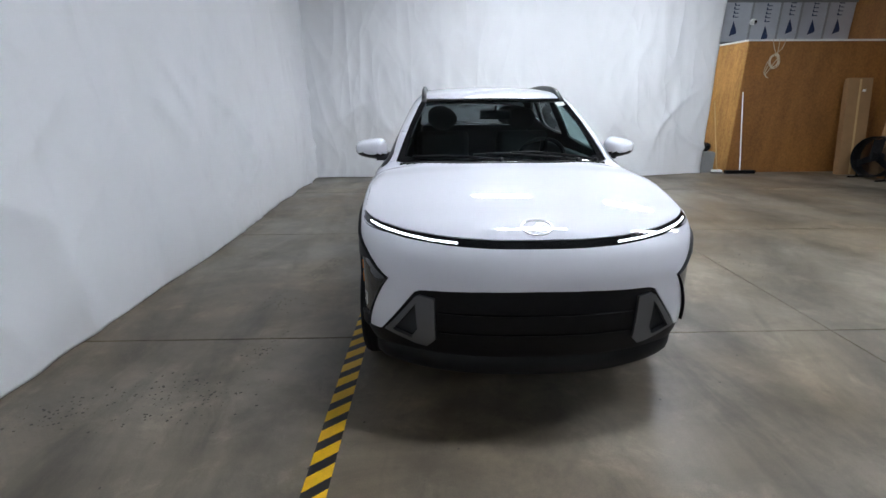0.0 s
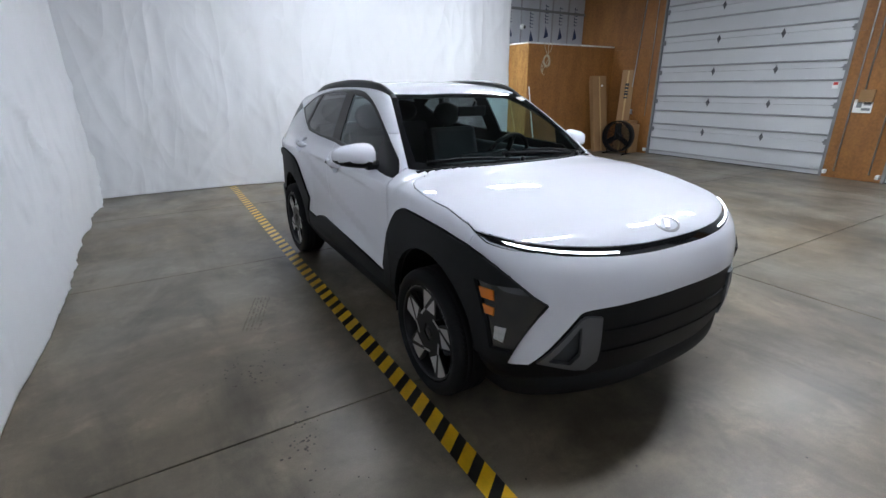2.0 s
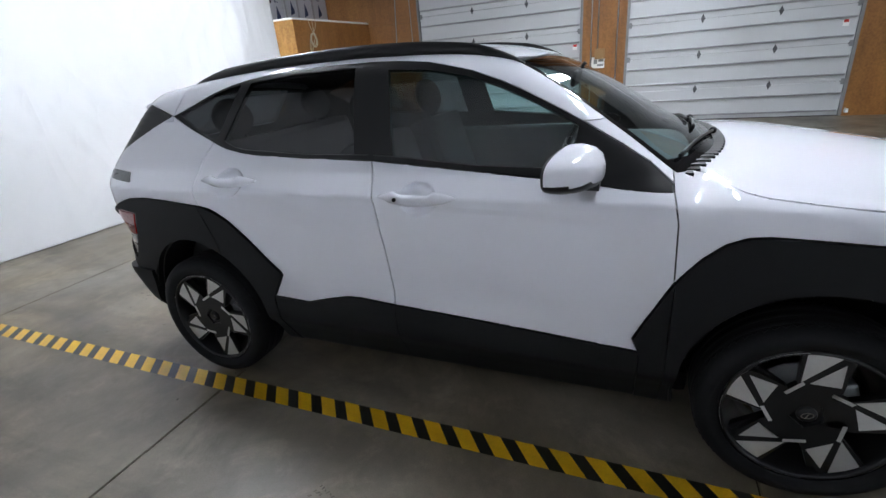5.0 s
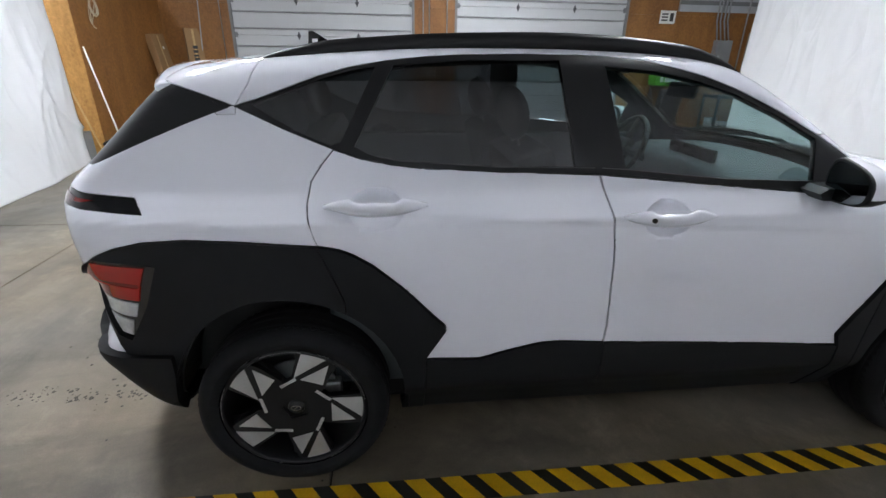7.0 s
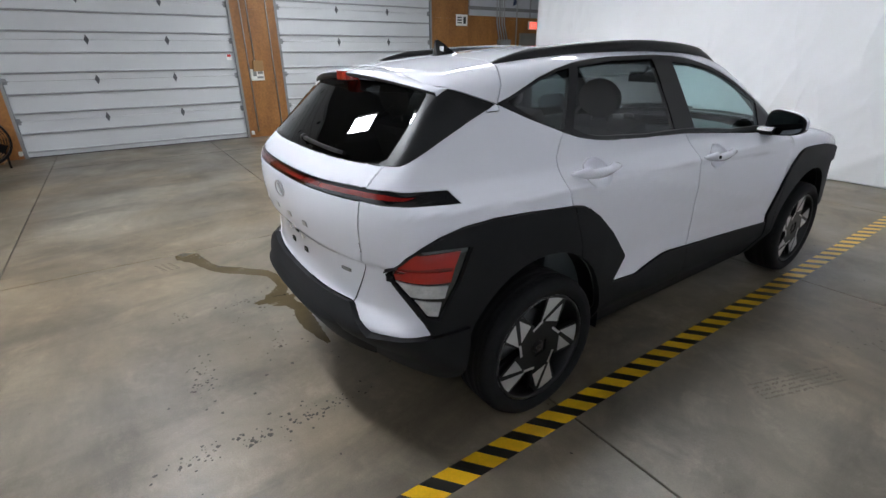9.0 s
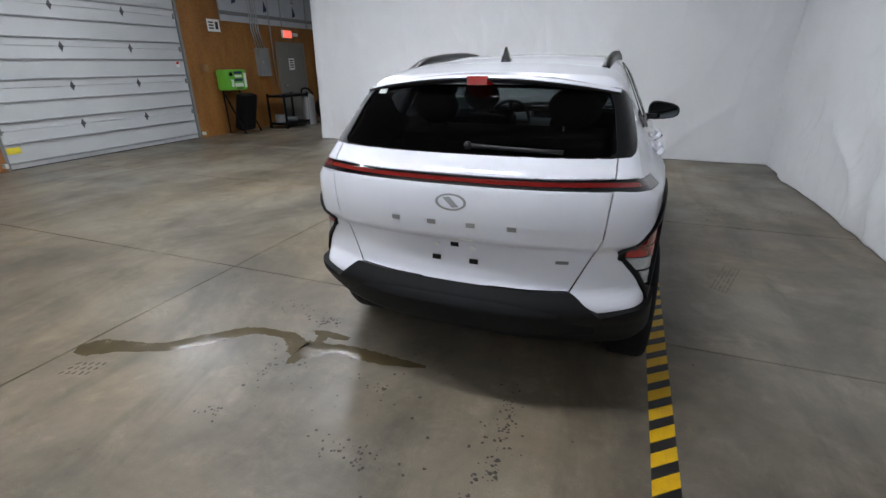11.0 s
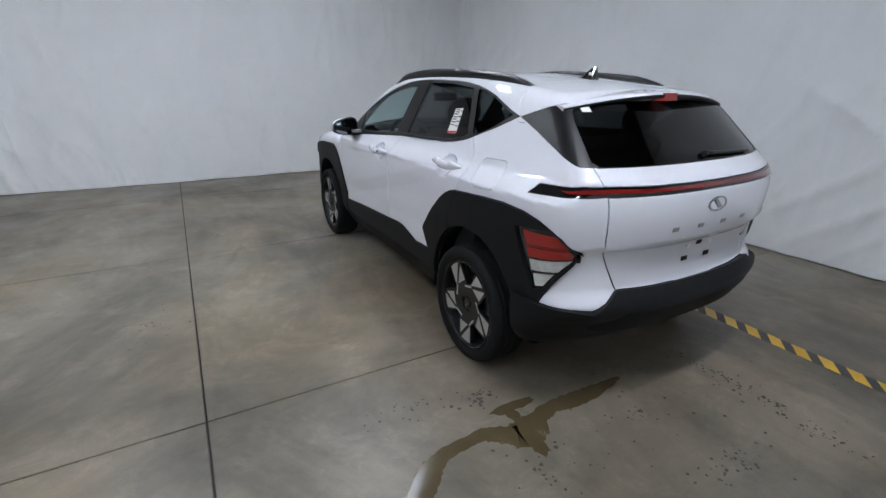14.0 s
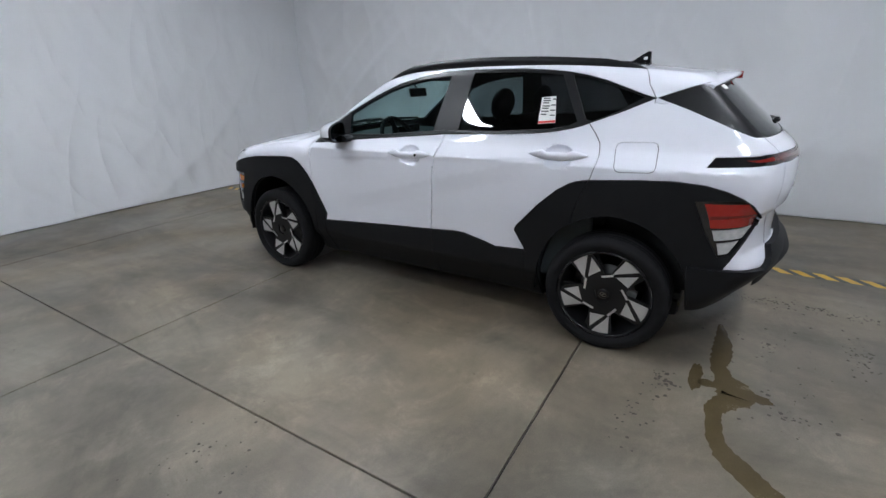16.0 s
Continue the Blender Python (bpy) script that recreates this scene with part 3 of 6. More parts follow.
def body_field(x, y, z):
    """Below zero inside the body, above it outside."""
    ax = np.abs(x)
    up = np.clip((z - 1.05) / .2, 0, 1)
    taper = NOSE_TAPER(y) * (1 - up) + up * UPPER_TAPER(y)
    low = np.clip((.75 - z) / .3, 0, 1)
    taper = taper + low * (1 - taper) * .35
    line = .72 + .25 * (y + .5)
    dip = .011 * np.clip((line - z) / .10, 0, 1) * np.clip((z - .50) / .15, 0, 1) * np.clip((.86 - np.abs(y - .1)) / .3, 0, 1)
    ledge = 1.028 + .052 * (y - .03)
    dip = dip + .0065 * np.clip((ledge - z) / .014, 0, 1) * np.clip((z - .74) / .26, 0, 1) * np.clip((.98 - np.abs(y - .2)) / .25, 0, 1)
    for hy, hz in ((.03, 1.041), (1.01, 1.084)):
        dip = dip + .034 * np.clip(1.15 - ((y - hy) / .080) ** 2 - ((z - hz) / .056) ** 2, 0, 1) ** .8
    side = ax - HALF_WIDTH(z) * taper + dip
    crown = np.minimum(ax, .95)
    top = (z - TOP_LINE(y) + TOP_CROWN(y) * crown ** 2) * .92
    nose = (FRONT_LINE(z) + .105 * (crown / .6) ** 2.6 - y)
    tail = (y - REAR_LINE(z) + .085 * (crown / .6) ** 2.8) * .85
    f = smax(side, top, .07)
    f = smax(f, nose, .10)
    f = smax(f, tail, .055)
    return smax(f, underside(y) - z, .06)


def underside(y):
    """Height of the body's lower edge: it rises behind the rear wheels."""
    t = np.clip((y - 1.50) / .22, 0, 1)
    return .19 + .125 * t * t * (3 - 2 * t)


def body_normal(p):
    e = 1e-3
    g = np.stack([body_field(p[:, 0] + (e if a == 0 else 0), p[:, 1] + (e if a == 1 else 0), p[:, 2] + (e if a == 2 else 0))
                  - body_field(p[:, 0] - (e if a == 0 else 0), p[:, 1] - (e if a == 1 else 0), p[:, 2] - (e if a == 2 else 0)) for a in range(3)], -1)
    return g / np.maximum(np.linalg.norm(g, axis=1, keepdims=True), 1e-9)


def half_body():
    """The half of the body with x above 0, as a grid shrunk onto the surface."""
    nx, ny, nz = 30, 180, 56
    xs, ys, zs = np.linspace(0, .9, nx + 1), np.linspace(-2.2, 2.2, ny + 1), np.linspace(.16, 1.62, nz + 1)
    patches = []
    for fixed, a, b in (("x", ys, zs), ("z1", xs, ys), ("z0", xs, ys), ("y0", xs, zs), ("y1", xs, zs)):
        A, B = np.meshgrid(a, b, indexing="ij")
        c = np.zeros_like(A)
        q = {"x": (c + .9, A, B), "z1": (A, B, c + 1.62), "z0": (A, B, c + .16), "y0": (A, c - 2.2, B), "y1": (A, c + 2.2, B)}[fixed]
        patches.append((np.stack(q, -1), len(a), len(b)))
    verts, faces, base = [], [], 0
    for q, na, nb in patches:
        p = q.reshape(-1, 3)
        core = np.stack([p[:, 0] * .6, p[:, 1] * .75, .75 + (p[:, 2] - .75) * .2], -1)
        d = p - core
        lo, hi = np.zeros(len(p)), np.full(len(p), 1.6)
        for _ in range(40):
            mid = (lo + hi) / 2
            w = core + d * mid[:, None]
            out = body_field(w[:, 0], w[:, 1], w[:, 2]) > 0
            hi, lo = np.where(out, mid, hi), np.where(out, lo, mid)
        verts.append(core + d * lo[:, None])
        i = (np.arange(na - 1)[:, None] * nb + np.arange(nb - 1)[None, :]).ravel() + base
        faces.append(np.stack([i, i + nb, i + nb + 1, i + 1], -1))
        base += len(p)
    me = bpy.data.meshes.new("half")
    me.from_pydata(np.concatenate(verts).tolist(), [], np.concatenate(faces).tolist())
    bm = bmesh.new()
    bm.from_mesh(me)
    bpy.data.meshes.remove(me)
    bmesh.ops.remove_doubles(bm, verts=bm.verts, dist=2e-4)
    for v in bm.verts:
        if abs(v.co.x) < 1e-3:
            v.co.x = 0
    return bm


# outlines on the body: side ones as (y, z), front and rear ones as (x, z), top ones as (x, y)
def arch(yc):
    return [(yc + .402 * math.cos(a) * (1 if math.sin(a) < .2 else 1 + .04 * math.sin(a)), .335 + .462 * max(math.sin(a), -.5)) for a in [math.tau * i / 40 for i in range(40)]]


def rear_corner(c):
    return c[0] > .5 and (c[1] < 1.85 or c[0] > .665 + (.845 - c[2]) * .43)


def oval(y, z, k, n=14):
    """The rim of the hollow behind a door handle."""
    return [(y + .086 * k * math.cos(math.tau * i / n), z + .060 * k * math.sin(math.tau * i / n)) for i in range(n)]


SIDE, FRONT, TOP = (1, 2), (0, 2), (0, 1)
OUTLINES = {
    "scoop_front": (SIDE, oval(.03, 1.041, 1.0), lambda c: c[0] > .5),
    "scoop_front_inner": (SIDE, oval(.03, 1.041, .55), lambda c: c[0] > .5),
    "scoop_rear": (SIDE, oval(1.01, 1.084, 1.0), lambda c: c[0] > .5),
    "scoop_rear_inner": (SIDE, oval(1.01, 1.084, .55), lambda c: c[0] > .5),
    "crease": (SIDE, [(-.80, .9848), (1.18, 1.0878), (1.18, 1.0738), (-.80, .9708)], lambda c: c[0] > .5),
    "arch_front": (SIDE, arch(-1.33), lambda c: c[0] > .5),
    "arch_rear": (SIDE, arch(1.33), lambda c: c[0] > .5),
    "clad_front": (SIDE, [(-.776, .548), (-.83, .667), (-.888, .787), (-.925, .838), (-.962, .884), (-1.02, .936), (-1.075, .960), (-1.13, .966), (-1.273, .962), (-1.486, .949), (-1.67, .924), (-1.76, .902), (-1.832, .875), (-1.89, .838), (-1.938, .800), (-2.005, .735), (-1.895, .442), (-1.90, .15), (-.80, .15), (-.80, .488)], lambda c: c[0] > .5),
    "head_lamp": (SIDE, [(-1.722, .790), (-1.827, .793), (-1.925, .802), (-2.003, .733), (-1.919, .512), (-1.825, .503), (-1.796, .61)], lambda c: c[0] > .5),
    "amber_1": (SIDE, [(-1.739, .757), (-1.827, .765), (-1.831, .719), (-1.756, .712)], lambda c: c[0] > .5),
    "amber_2": (SIDE, [(-1.764, .684), (-1.832, .687), (-1.832, .651), (-1.779, .644)], lambda c: c[0] > .5),
    "reflector": (SIDE, [(-1.837, .605), (-1.89, .611), (-1.879, .540), (-1.833, .545)], lambda c: c[0] > .5),
    "light_bar": (FRONT, [(0, .931), (.2, .932), (.38, .937), (.6, .952), (.72, .966), (.785, .980), (.822, .986), (.806, .962), (.72, .939), (.6, .922), (.37, .906), (.2, .901), (0, .900), (-.05, .9), (-.05, .931)], lambda c: c[1] < -1.5),
    "running": (FRONT, [(.36, .922), (.48, .928), (.6, .939), (.70, .952), (.772, .967), (.768, .960), (.70, .945), (.6, .932), (.48, .921), (.36, .915)], lambda c: c[1] < -1.5),
    "grille": (FRONT, [(-.05, .716), (.25, .713), (.50, .703), (.535, .698), (.557, .688), (.728, .455), (.815, .440), (.95, .44), (.95, .1), (-.05, .1)], lambda c: c[1] < -1.7),
    "fog_ring": (FRONT, [(.465, .668), (.535, .676), (.556, .664), (.706, .468), (.55, .418), (.50, .412), (.462, .455)], lambda c: c[1] < -1.7),
    "fog_hole": (FRONT, [(.553, .632), (.664, .476), (.575, .452), (.546, .500)], lambda c: c[1] < -1.7),
    "clad_rear": (SIDE, [(1.985, .842), (1.945, .905), (1.90, .937), (1.83, .968), (1.736, .992), (1.6, 1.003), (1.44, .997), (1.20, .980), (1.135, .968), (1.09, .948), (1.027, .908), (.919, .811), (.822, .702), (.787, .665), (.782, .645), (.792, .628), (.855, .527), (.855, .15), (1.87, .15), (1.868, .578)], rear_corner),
    "tail_lamp": (SIDE, [(1.703, .914), (1.80, .922), (1.90, .928), (1.938, .905), (1.984, .843), (1.881, .655), (1.838, .642), (1.758, .777)], rear_corner),
    "tail_red": (SIDE, [(1.745, .905), (1.84, .908), (1.925, .914), (1.965, .865), (1.955, .800), (1.787, .785), (1.772, .838)], rear_corner),
    "tail_red_dark": (SIDE, [(1.778, .843), (1.963, .862), (1.966, .852), (1.780, .831)], rear_corner),
    "tail_clear": (SIDE, [(1.795, .775), (1.955, .795), (1.923, .738), (1.811, .724)], rear_corner),
    "tail_clear_low": (SIDE, [(1.824, .711), (1.913, .727), (1.878, .662), (1.839, .653)], rear_corner),
    "sill": (SIDE, [(-.81, .15), (-.81, .494), (-.3, .530), (.2, .560), (.36, .572), (.43, .570), (.549, .544), (.657, .515), (.87, .527), (.87, .15)], lambda c: c[0] > .5),
    "rear_bar": (FRONT, [(-.05, 1.128), (.4, 1.130), (.62, 1.134), (.70, 1.134), (.757, 1.117), (.80, 1.073), (.742, 1.088), (.63, 1.094), (.4, 1.096), (-.05, 1.096)], lambda c: c[1] > 1.4),
    "rear_bar_red": (FRONT, [(-.05, 1.1195), (.4, 1.121), (.60, 1.124), (.70, 1.122), (.748, 1.107), (.745, 1.101), (.70, 1.106), (.60, 1.108), (.4, 1.106), (-.05, 1.105)], lambda c: c[1] > 1.4),
    "rear_bumper": (FRONT, [(-.05, .638), (.3, .640), (.50, .645), (.56, .597), (.625, .560), (.72, .572), (.80, .580), (.95, .585), (.95, .1), (-.05, .1)], lambda c: c[1] > 1.72),
    "quarter_glass": (SIDE, [(1.395, 1.387), (1.19, 1.462), (1.08, 1.493), (1.005, 1.503), (1.120, 1.278), (1.155, 1.270), (1.26, 1.312)], lambda c: c[2] > 1.1),
    "rear_door_glass": (SIDE, [(.945, 1.508), (.7, 1.528), (.380, 1.532), (.345, 1.200), (.60, 1.203), (.93, 1.224), (1.02, 1.240), (1.075, 1.266)], lambda c: c[2] > 1.1),
    "front_door_glass": (SIDE, [(.218, 1.515), (.04, 1.503), (-.12, 1.472), (-.25, 1.432), (-.42, 1.358), (-.555, 1.287), (-.535, 1.150), (-.2, 1.160), (.163, 1.193)], lambda c: c[2] > 1.1),
    "window_frame": (SIDE, [(1.453, 1.383), (1.383, 1.403), (1.191, 1.473), (1.08, 1.503), (.973, 1.523), (.84, 1.538), (.709, 1.546), (.5, 1.551), (.304, 1.551), (.18, 1.546), (.051, 1.533), (-.05, 1.512), (-.15, 1.487), (-.26, 1.448), (-.356, 1.407), (-.47, 1.351), (-.574, 1.296), (-.691, 1.228), (-.79, 1.166), (-.862, 1.104), (-.862, 1.083), (-.72, 1.092), (-.582, 1.108), (-.23, 1.136), (.257, 1.176), (.573, 1.188), (.85, 1.200), (.945, 1.210), (1.053, 1.229), (1.142, 1.257), (1.300, 1.316)], lambda c: c[2] > 1.04),
    "screen_glass": (TOP, [(-.05, -1.015), (.25, -1.005), (.5, -.93), (.655, -.845), (.60, -.60), (.50, -.315), (.3, -.365), (-.05, -.382)], lambda c: c[2] > 1.05),
    "screen": (TOP, [(-.05, -1.062), (.25, -1.050), (.5, -.985), (.64, -.92), (.712, -.872), (.630, -.58), (.535, -.270), (.3, -.335), (-.05, -.355)], lambda c: c[2] > 1.05),
    "rear_glass": (FRONT, [(-.05, 1.205), (.40, 1.203), (.595, 1.207), (.617, 1.225), (.585, 1.38), (.565, 1.425), (.53, 1.447), (.3, 1.462), (-.05, 1.468)], lambda c: c[1] > 1.55),
    "d_pillar": (SIDE, [(1.456, 1.384), (1.60, 1.432), (1.67, 1.452), (1.76, 1.452), (2.2, 1.3), (2.2, 1.203), (1.935, 1.203), (1.90, 1.205), (1.866, 1.217), (1.75, 1.268), (1.6, 1.330)], lambda c: c[1] > 1.4),
    "hood": (SIDE, [(-.88, 1.14), (-.925, 1.116), (-1.0, 1.098), (-1.07, 1.078), (-1.12, 1.069), (-1.464, 1.036), (-1.637, .999), (-1.71, .972), (-1.76, .955), (-1.9, .935), (-2.3, .92), (-2.3, 1.4), (-.88, 1.4)], lambda c: c[1] < -.8),
    "spoiler": (TOP, [(-.05, 1.315), (.30, 1.318), (.42, 1.335), (.55, 1.375), (.62, 1.405), (.65, 1.445), (.8, 1.46), (.8, 2.2), (-.05, 2.2)], lambda c: c[2] > 1.36),
    "tailgate": (FRONT, [(-.05, 1.3), (.66, 1.3), (.625, 1.20), (.628, 1.13), (.612, .90), (.590, .835), (.50, .643), (.3, .638), (-.05, .636)], lambda c: c[1] > 1.55),
    "plate_recess": (FRONT, [(-.05, .836), (.585, .838), (.50, .645), (-.05, .636)], lambda c: c[1] > 1.55),
    "fuel_door": (SIDE, [(1.300, 1.138), (1.306, 1.158), (1.325, 1.169), (1.475, 1.174), (1.495, 1.166), (1.503, 1.145), (1.510, 1.062), (1.503, 1.043), (1.484, 1.036), (1.345, 1.029), (1.324, 1.036), (1.314, 1.055)], lambda c: c[0] > .5),
    "front_door": (SIDE, [(-.85, 1.3), (-.866, 1.085), (-.883, .99), (-.890, .787), (-.890, .15), (.186, .15), (.188, .56), (.183, .624), (.197, .816), (.212, .96), (.228, 1.058), (.257, 1.176), (.27, 1.3)], lambda c: c[0] > .5),
    "rear_door": (SIDE, [(.27, 1.3), (.257, 1.176), (.228, 1.058), (.212, .96), (.197, .816), (.183, .624), (.188, .56), (.186, .15), (1.09, .15), (1.125, .788), (1.178, .931), (1.207, 1.0), (1.225, 1.07), (1.227, 1.103), (1.216, 1.164), (1.18, 1.215), (1.143, 1.257), (1.12, 1.3)], lambda c: c[0] > .5),
    "front_bumper": (SIDE, [(-1.705, 1.0), (-1.665, .915), (-1.60, .15), (-2.3, .15), (-2.3, 1.0)], lambda c: c[1] < -1.5),
    "front_fender": (SIDE, [(-.85, 1.2), (-.866, 1.085), (-.883, .99), (-.89, .787), (-.89, .15), (-1.75, .15), (-1.75, 1.2)], lambda c: c[0] > .4),
}


def inside(poly, u, v):
    hit = np.zeros(len(u), bool)
    n = len(poly)
    for i in range(n):
        (a, b), (c, d) = poly[i], poly[(i + 1) % n]
        cross = (b > v) != (d > v)
        with np.errstate(divide="ignore", invalid="ignore"):
            hit ^= cross & (u < (c - a) * (v - b) / (d - b) + a)
    return hit


def cut_outline(bm, axes, poly, keep):
    """Cuts the faces near each side of an outline along it."""
    i, j = axes
    bu, bv = [p[0] for p in poly], [p[1] for p in poly]

    def span(f):
        cs = [v.co for v in f.verts]
        us, vs = [q[i] for q in cs], [q[j] for q in cs]
        return min(us), max(us), min(vs), max(vs)

    near = {}
    for f in bm.faces:
        b = span(f)
        if b[1] > min(bu) - .01 and b[0] < max(bu) + .01 and b[3] > min(bv) - .01 and b[2] < max(bv) + .01 and keep(f.calc_center_median()):
            near[f] = b
    for (a, b), (c, d) in zip(poly, poly[1:] + poly[:1]):
        if math.hypot(c - a, d - b) < 1e-6:
            continue
        lo, hi = (min(a, c) - 1e-4, min(b, d) - 1e-4), (max(a, c) + 1e-4, max(b, d) + 1e-4)
        no, co = Vector((0, 0, 0)), Vector((0, 0, 0))
        no[i], no[j] = d - b, a - c
        no.normalize()
        co[i], co[j] = a, b
        geom = []
        for f, e in near.items():
            if e[1] < lo[0] or e[0] > hi[0] or e[3] < lo[1] or e[2] > hi[1]:
                continue
            ds = [(v.co - co).dot(no) for v in f.verts]
            if min(ds) < -1e-6 and max(ds) > 1e-6:
                geom.append(f)
        if not geom:
            continue
        for f in geom:
            del near[f]
        es = {e for f in geom for e in f.edges}
        vs = {v for f in geom for v in f.verts}
        r = bmesh.ops.bisect_plane(bm, geom=geom + list(es) + list(vs), dist=2e-5, plane_co=co, plane_no=no)
        for f in r["geom"]:
            if isinstance(f, bmesh.types.BMFace) and f.is_valid:
                near[f] = span(f)


half = half_body()
for axes, poly, keep in OUTLINES.values():
    cut_outline(half, axes, poly, keep)
half.verts.ensure_lookup_table()
half.verts.index_update()
hv = np.array([v.co for v in half.verts])
hf = [[v.index for v in f.verts] for f in half.faces]
half.free()
cen = np.array([hv[f].mean(0) for f in hf])
cn = body_normal(cen)
for n, f in enumerate(hf):
    q = hv[f]
    w = np.cross(q, np.roll(q, -1, 0)).sum(0)
    if w @ cn[n] < 0:
        hf[n] = f[::-1]
where = {}
for nm, ((i, j), poly, keep) in OUTLINES.items():
    ok = np.array([bool(keep(c)) for c in cen])
    where[nm] = inside(poly, cen[:, i], cen[:, j]) & ok

# which panel each face belongs to: the first that claims it
ORDER = [
    ("gone", where["arch_front"] | where["arch_rear"]),
    ("underbody", cen[:, 2] < underside(cen[:, 1]) + .022),
    ("running_light", where["running"] & where["light_bar"]), ("light_bar", where["light_bar"]),
    ("amber_reflector", where["amber_1"]), ("amber_reflector_low", where["amber_2"]), ("lamp_reflector", where["reflector"]), ("head_lamp", where["head_lamp"]),
    ("fog_recess", where["fog_hole"]), ("fog_garnish", where["fog_ring"]), ("grille", where["grille"]),
    ("rear_light_strip", where["rear_bar_red"]), ("rear_light_bar", where["rear_bar"]),
    ("tail_lens_band", where["tail_red_dark"] & where["tail_red"]), ("tail_lens_red", where["tail_red"]), ("tail_lens_clear", where["tail_clear"]), ("reversing_lens", where["tail_clear_low"]), ("tail_lamp", where["tail_lamp"]),
    ("rear_bumper", where["rear_bumper"]),
    ("front_door_cladding", where["clad_front"] & where["front_door"]), ("front_fender_cladding", where["clad_front"]),
    ("rear_door_cladding", where["clad_rear"] & where["rear_door"]), ("rear_fender_cladding", where["clad_rear"]),
    ("front_sill", where["sill"] & where["front_door"]), ("rear_sill", where["sill"]),
    ("quarter_glass", where["quarter_glass"]), ("rear_door_glass", where["rear_door_glass"]), ("front_door_glass", where["front_door_glass"]), ("window_frame", where["window_frame"]),
    ("windscreen", where["screen_glass"]), ("windscreen_border", where["screen"]),
    ("rear_window", where["rear_glass"]), ("pillar_trim", where["d_pillar"]),
    ("hood", where["hood"]), ("spoiler", where["spoiler"]),
    ("plate_recess", where["plate_recess"]), ("tailgate", where["tailgate"]),
    ("fuel_door", where["fuel_door"]),
    ("front_door", where["front_door"]), ("rear_door", where["rear_door"]), ("front_bumper", where["front_bumper"]), ("front_fender", where["front_fender"]),
    ("body", np.ones(len(cen), bool)),
]
owner = np.full(len(cen), -1)
for k, (nm, m) in enumerate(ORDER):
    owner[(owner < 0) & m] = k

# colour, how far it stands proud of the surface, the gap at its edge, a label, and whether both sides make one piece
LOOK = {
    "underbody": (M_BLACK, 0, 0, "", True), "light_bar": (M_GLOSSBLACK, -.002, .0, "gloss black bar across the nose", True), "running_light": (M_DRL, .001, 0, "glowing white running light strip", False),
    "amber_reflector": (M_AMBER, .003, .001, "amber side reflector", False), "amber_reflector_low": (M_AMBER, .003, .001, "amber side reflector", False), "lamp_reflector": (M_CLEARLENS, .002, .001, "bright lamp reflector", False),
    "head_lamp": (M_LAMPGLASS, 0, .0015, "smoked headlamp lens", False), "fog_recess": (M_BLACK, -.03, 0, "", False), "fog_garnish": (M_GARNISH, .008, .001, "grey bumper corner garnish", False),
    "grille": (M_BLACK, -.004, .001, "black lower grille panel", True), "rear_light_strip": (M_REDDIM, .001, 0, "dark red light strip", True), "rear_light_bar": (M_GLOSSBLACK, -.001, .001, "black light bar across the tail", True),
    "tail_lens_red": (M_REDLENS, .003, .001, "red tail lamp lens", False), "tail_lens_band": (M_REDDIM, .001, .001, "", False), "tail_lens_clear": (M_CLEARLENS, .002, .001, "clear lamp lens", False), "reversing_lens": (M_CLEARLENS, .002, .001, "clear reversing lamp lens", False), "tail_lamp": (M_LAMPGLASS, -.001, .001, "smoked tail lamp housing", False),
    "rear_bumper": (M_CLAD, .030, .001, "textured black rear bumper", True),
    "front_door_cladding": (M_CLAD, .014, .002, "black wheel arch cladding", False), "front_fender_cladding": (M_CLAD, .014, .002, "black wheel arch cladding", False), "rear_door_cladding": (M_CLAD, .014, .002, "black wheel arch cladding", False), "rear_fender_cladding": (M_CLAD, .014, .002, "black wheel arch cladding", False),
    "front_sill": (M_CLAD, .010, .0015, "black sill cladding", False), "rear_sill": (M_CLAD, .010, .0015, "black sill cladding", False),
    "quarter_glass": (M_GLASS_DARK, -.003, 0, "dark privacy glass", False), "rear_door_glass": (M_GLASS_DARK, -.004, 0, "dark privacy glass", False), "front_door_glass": (M_GLASS, -.004, 0, "lightly tinted glass", False), "window_frame": (M_SATIN, -.001, .001, "black window surround", False),
    "windscreen": (M_GLASS_WS, -.003, 0, "tinted windscreen", True), "windscreen_border": (M_GLOSSBLACK, -.003, .001, "black windscreen border", True),
    "rear_window": (M_GLASS_DARK, -.003, 0, "dark rear window", True), "pillar_trim": (M_SATIN, -.001, .001, "black rear pillar trim", True),
    "hood": (M_PAINT, 0, .0042, "white hood", True), "spoiler": (M_PAINT, 0, .0025, "white roof spoiler", True), "plate_recess": (M_PAINT, -.004, .0005, "blank number plate recess", True), "tailgate": (M_PAINT, 0, .0042, "white tailgate", True),
    "fuel_door": (M_PAINT, 0, .002, "fuel filler door", False), "front_door": (M_PAINT, 0, .0034, "white front door", False), "rear_door": (M_PAINT, 0, .0034, "white rear door", False), "front_bumper": (M_PAINT, 0, .0015, "white front bumper skin", True), "front_fender": (M_PAINT, 0, .002, "white front fender", False), "body": (M_PAINT, 0, .0015, "white body shell with roof and pillars", True),
}


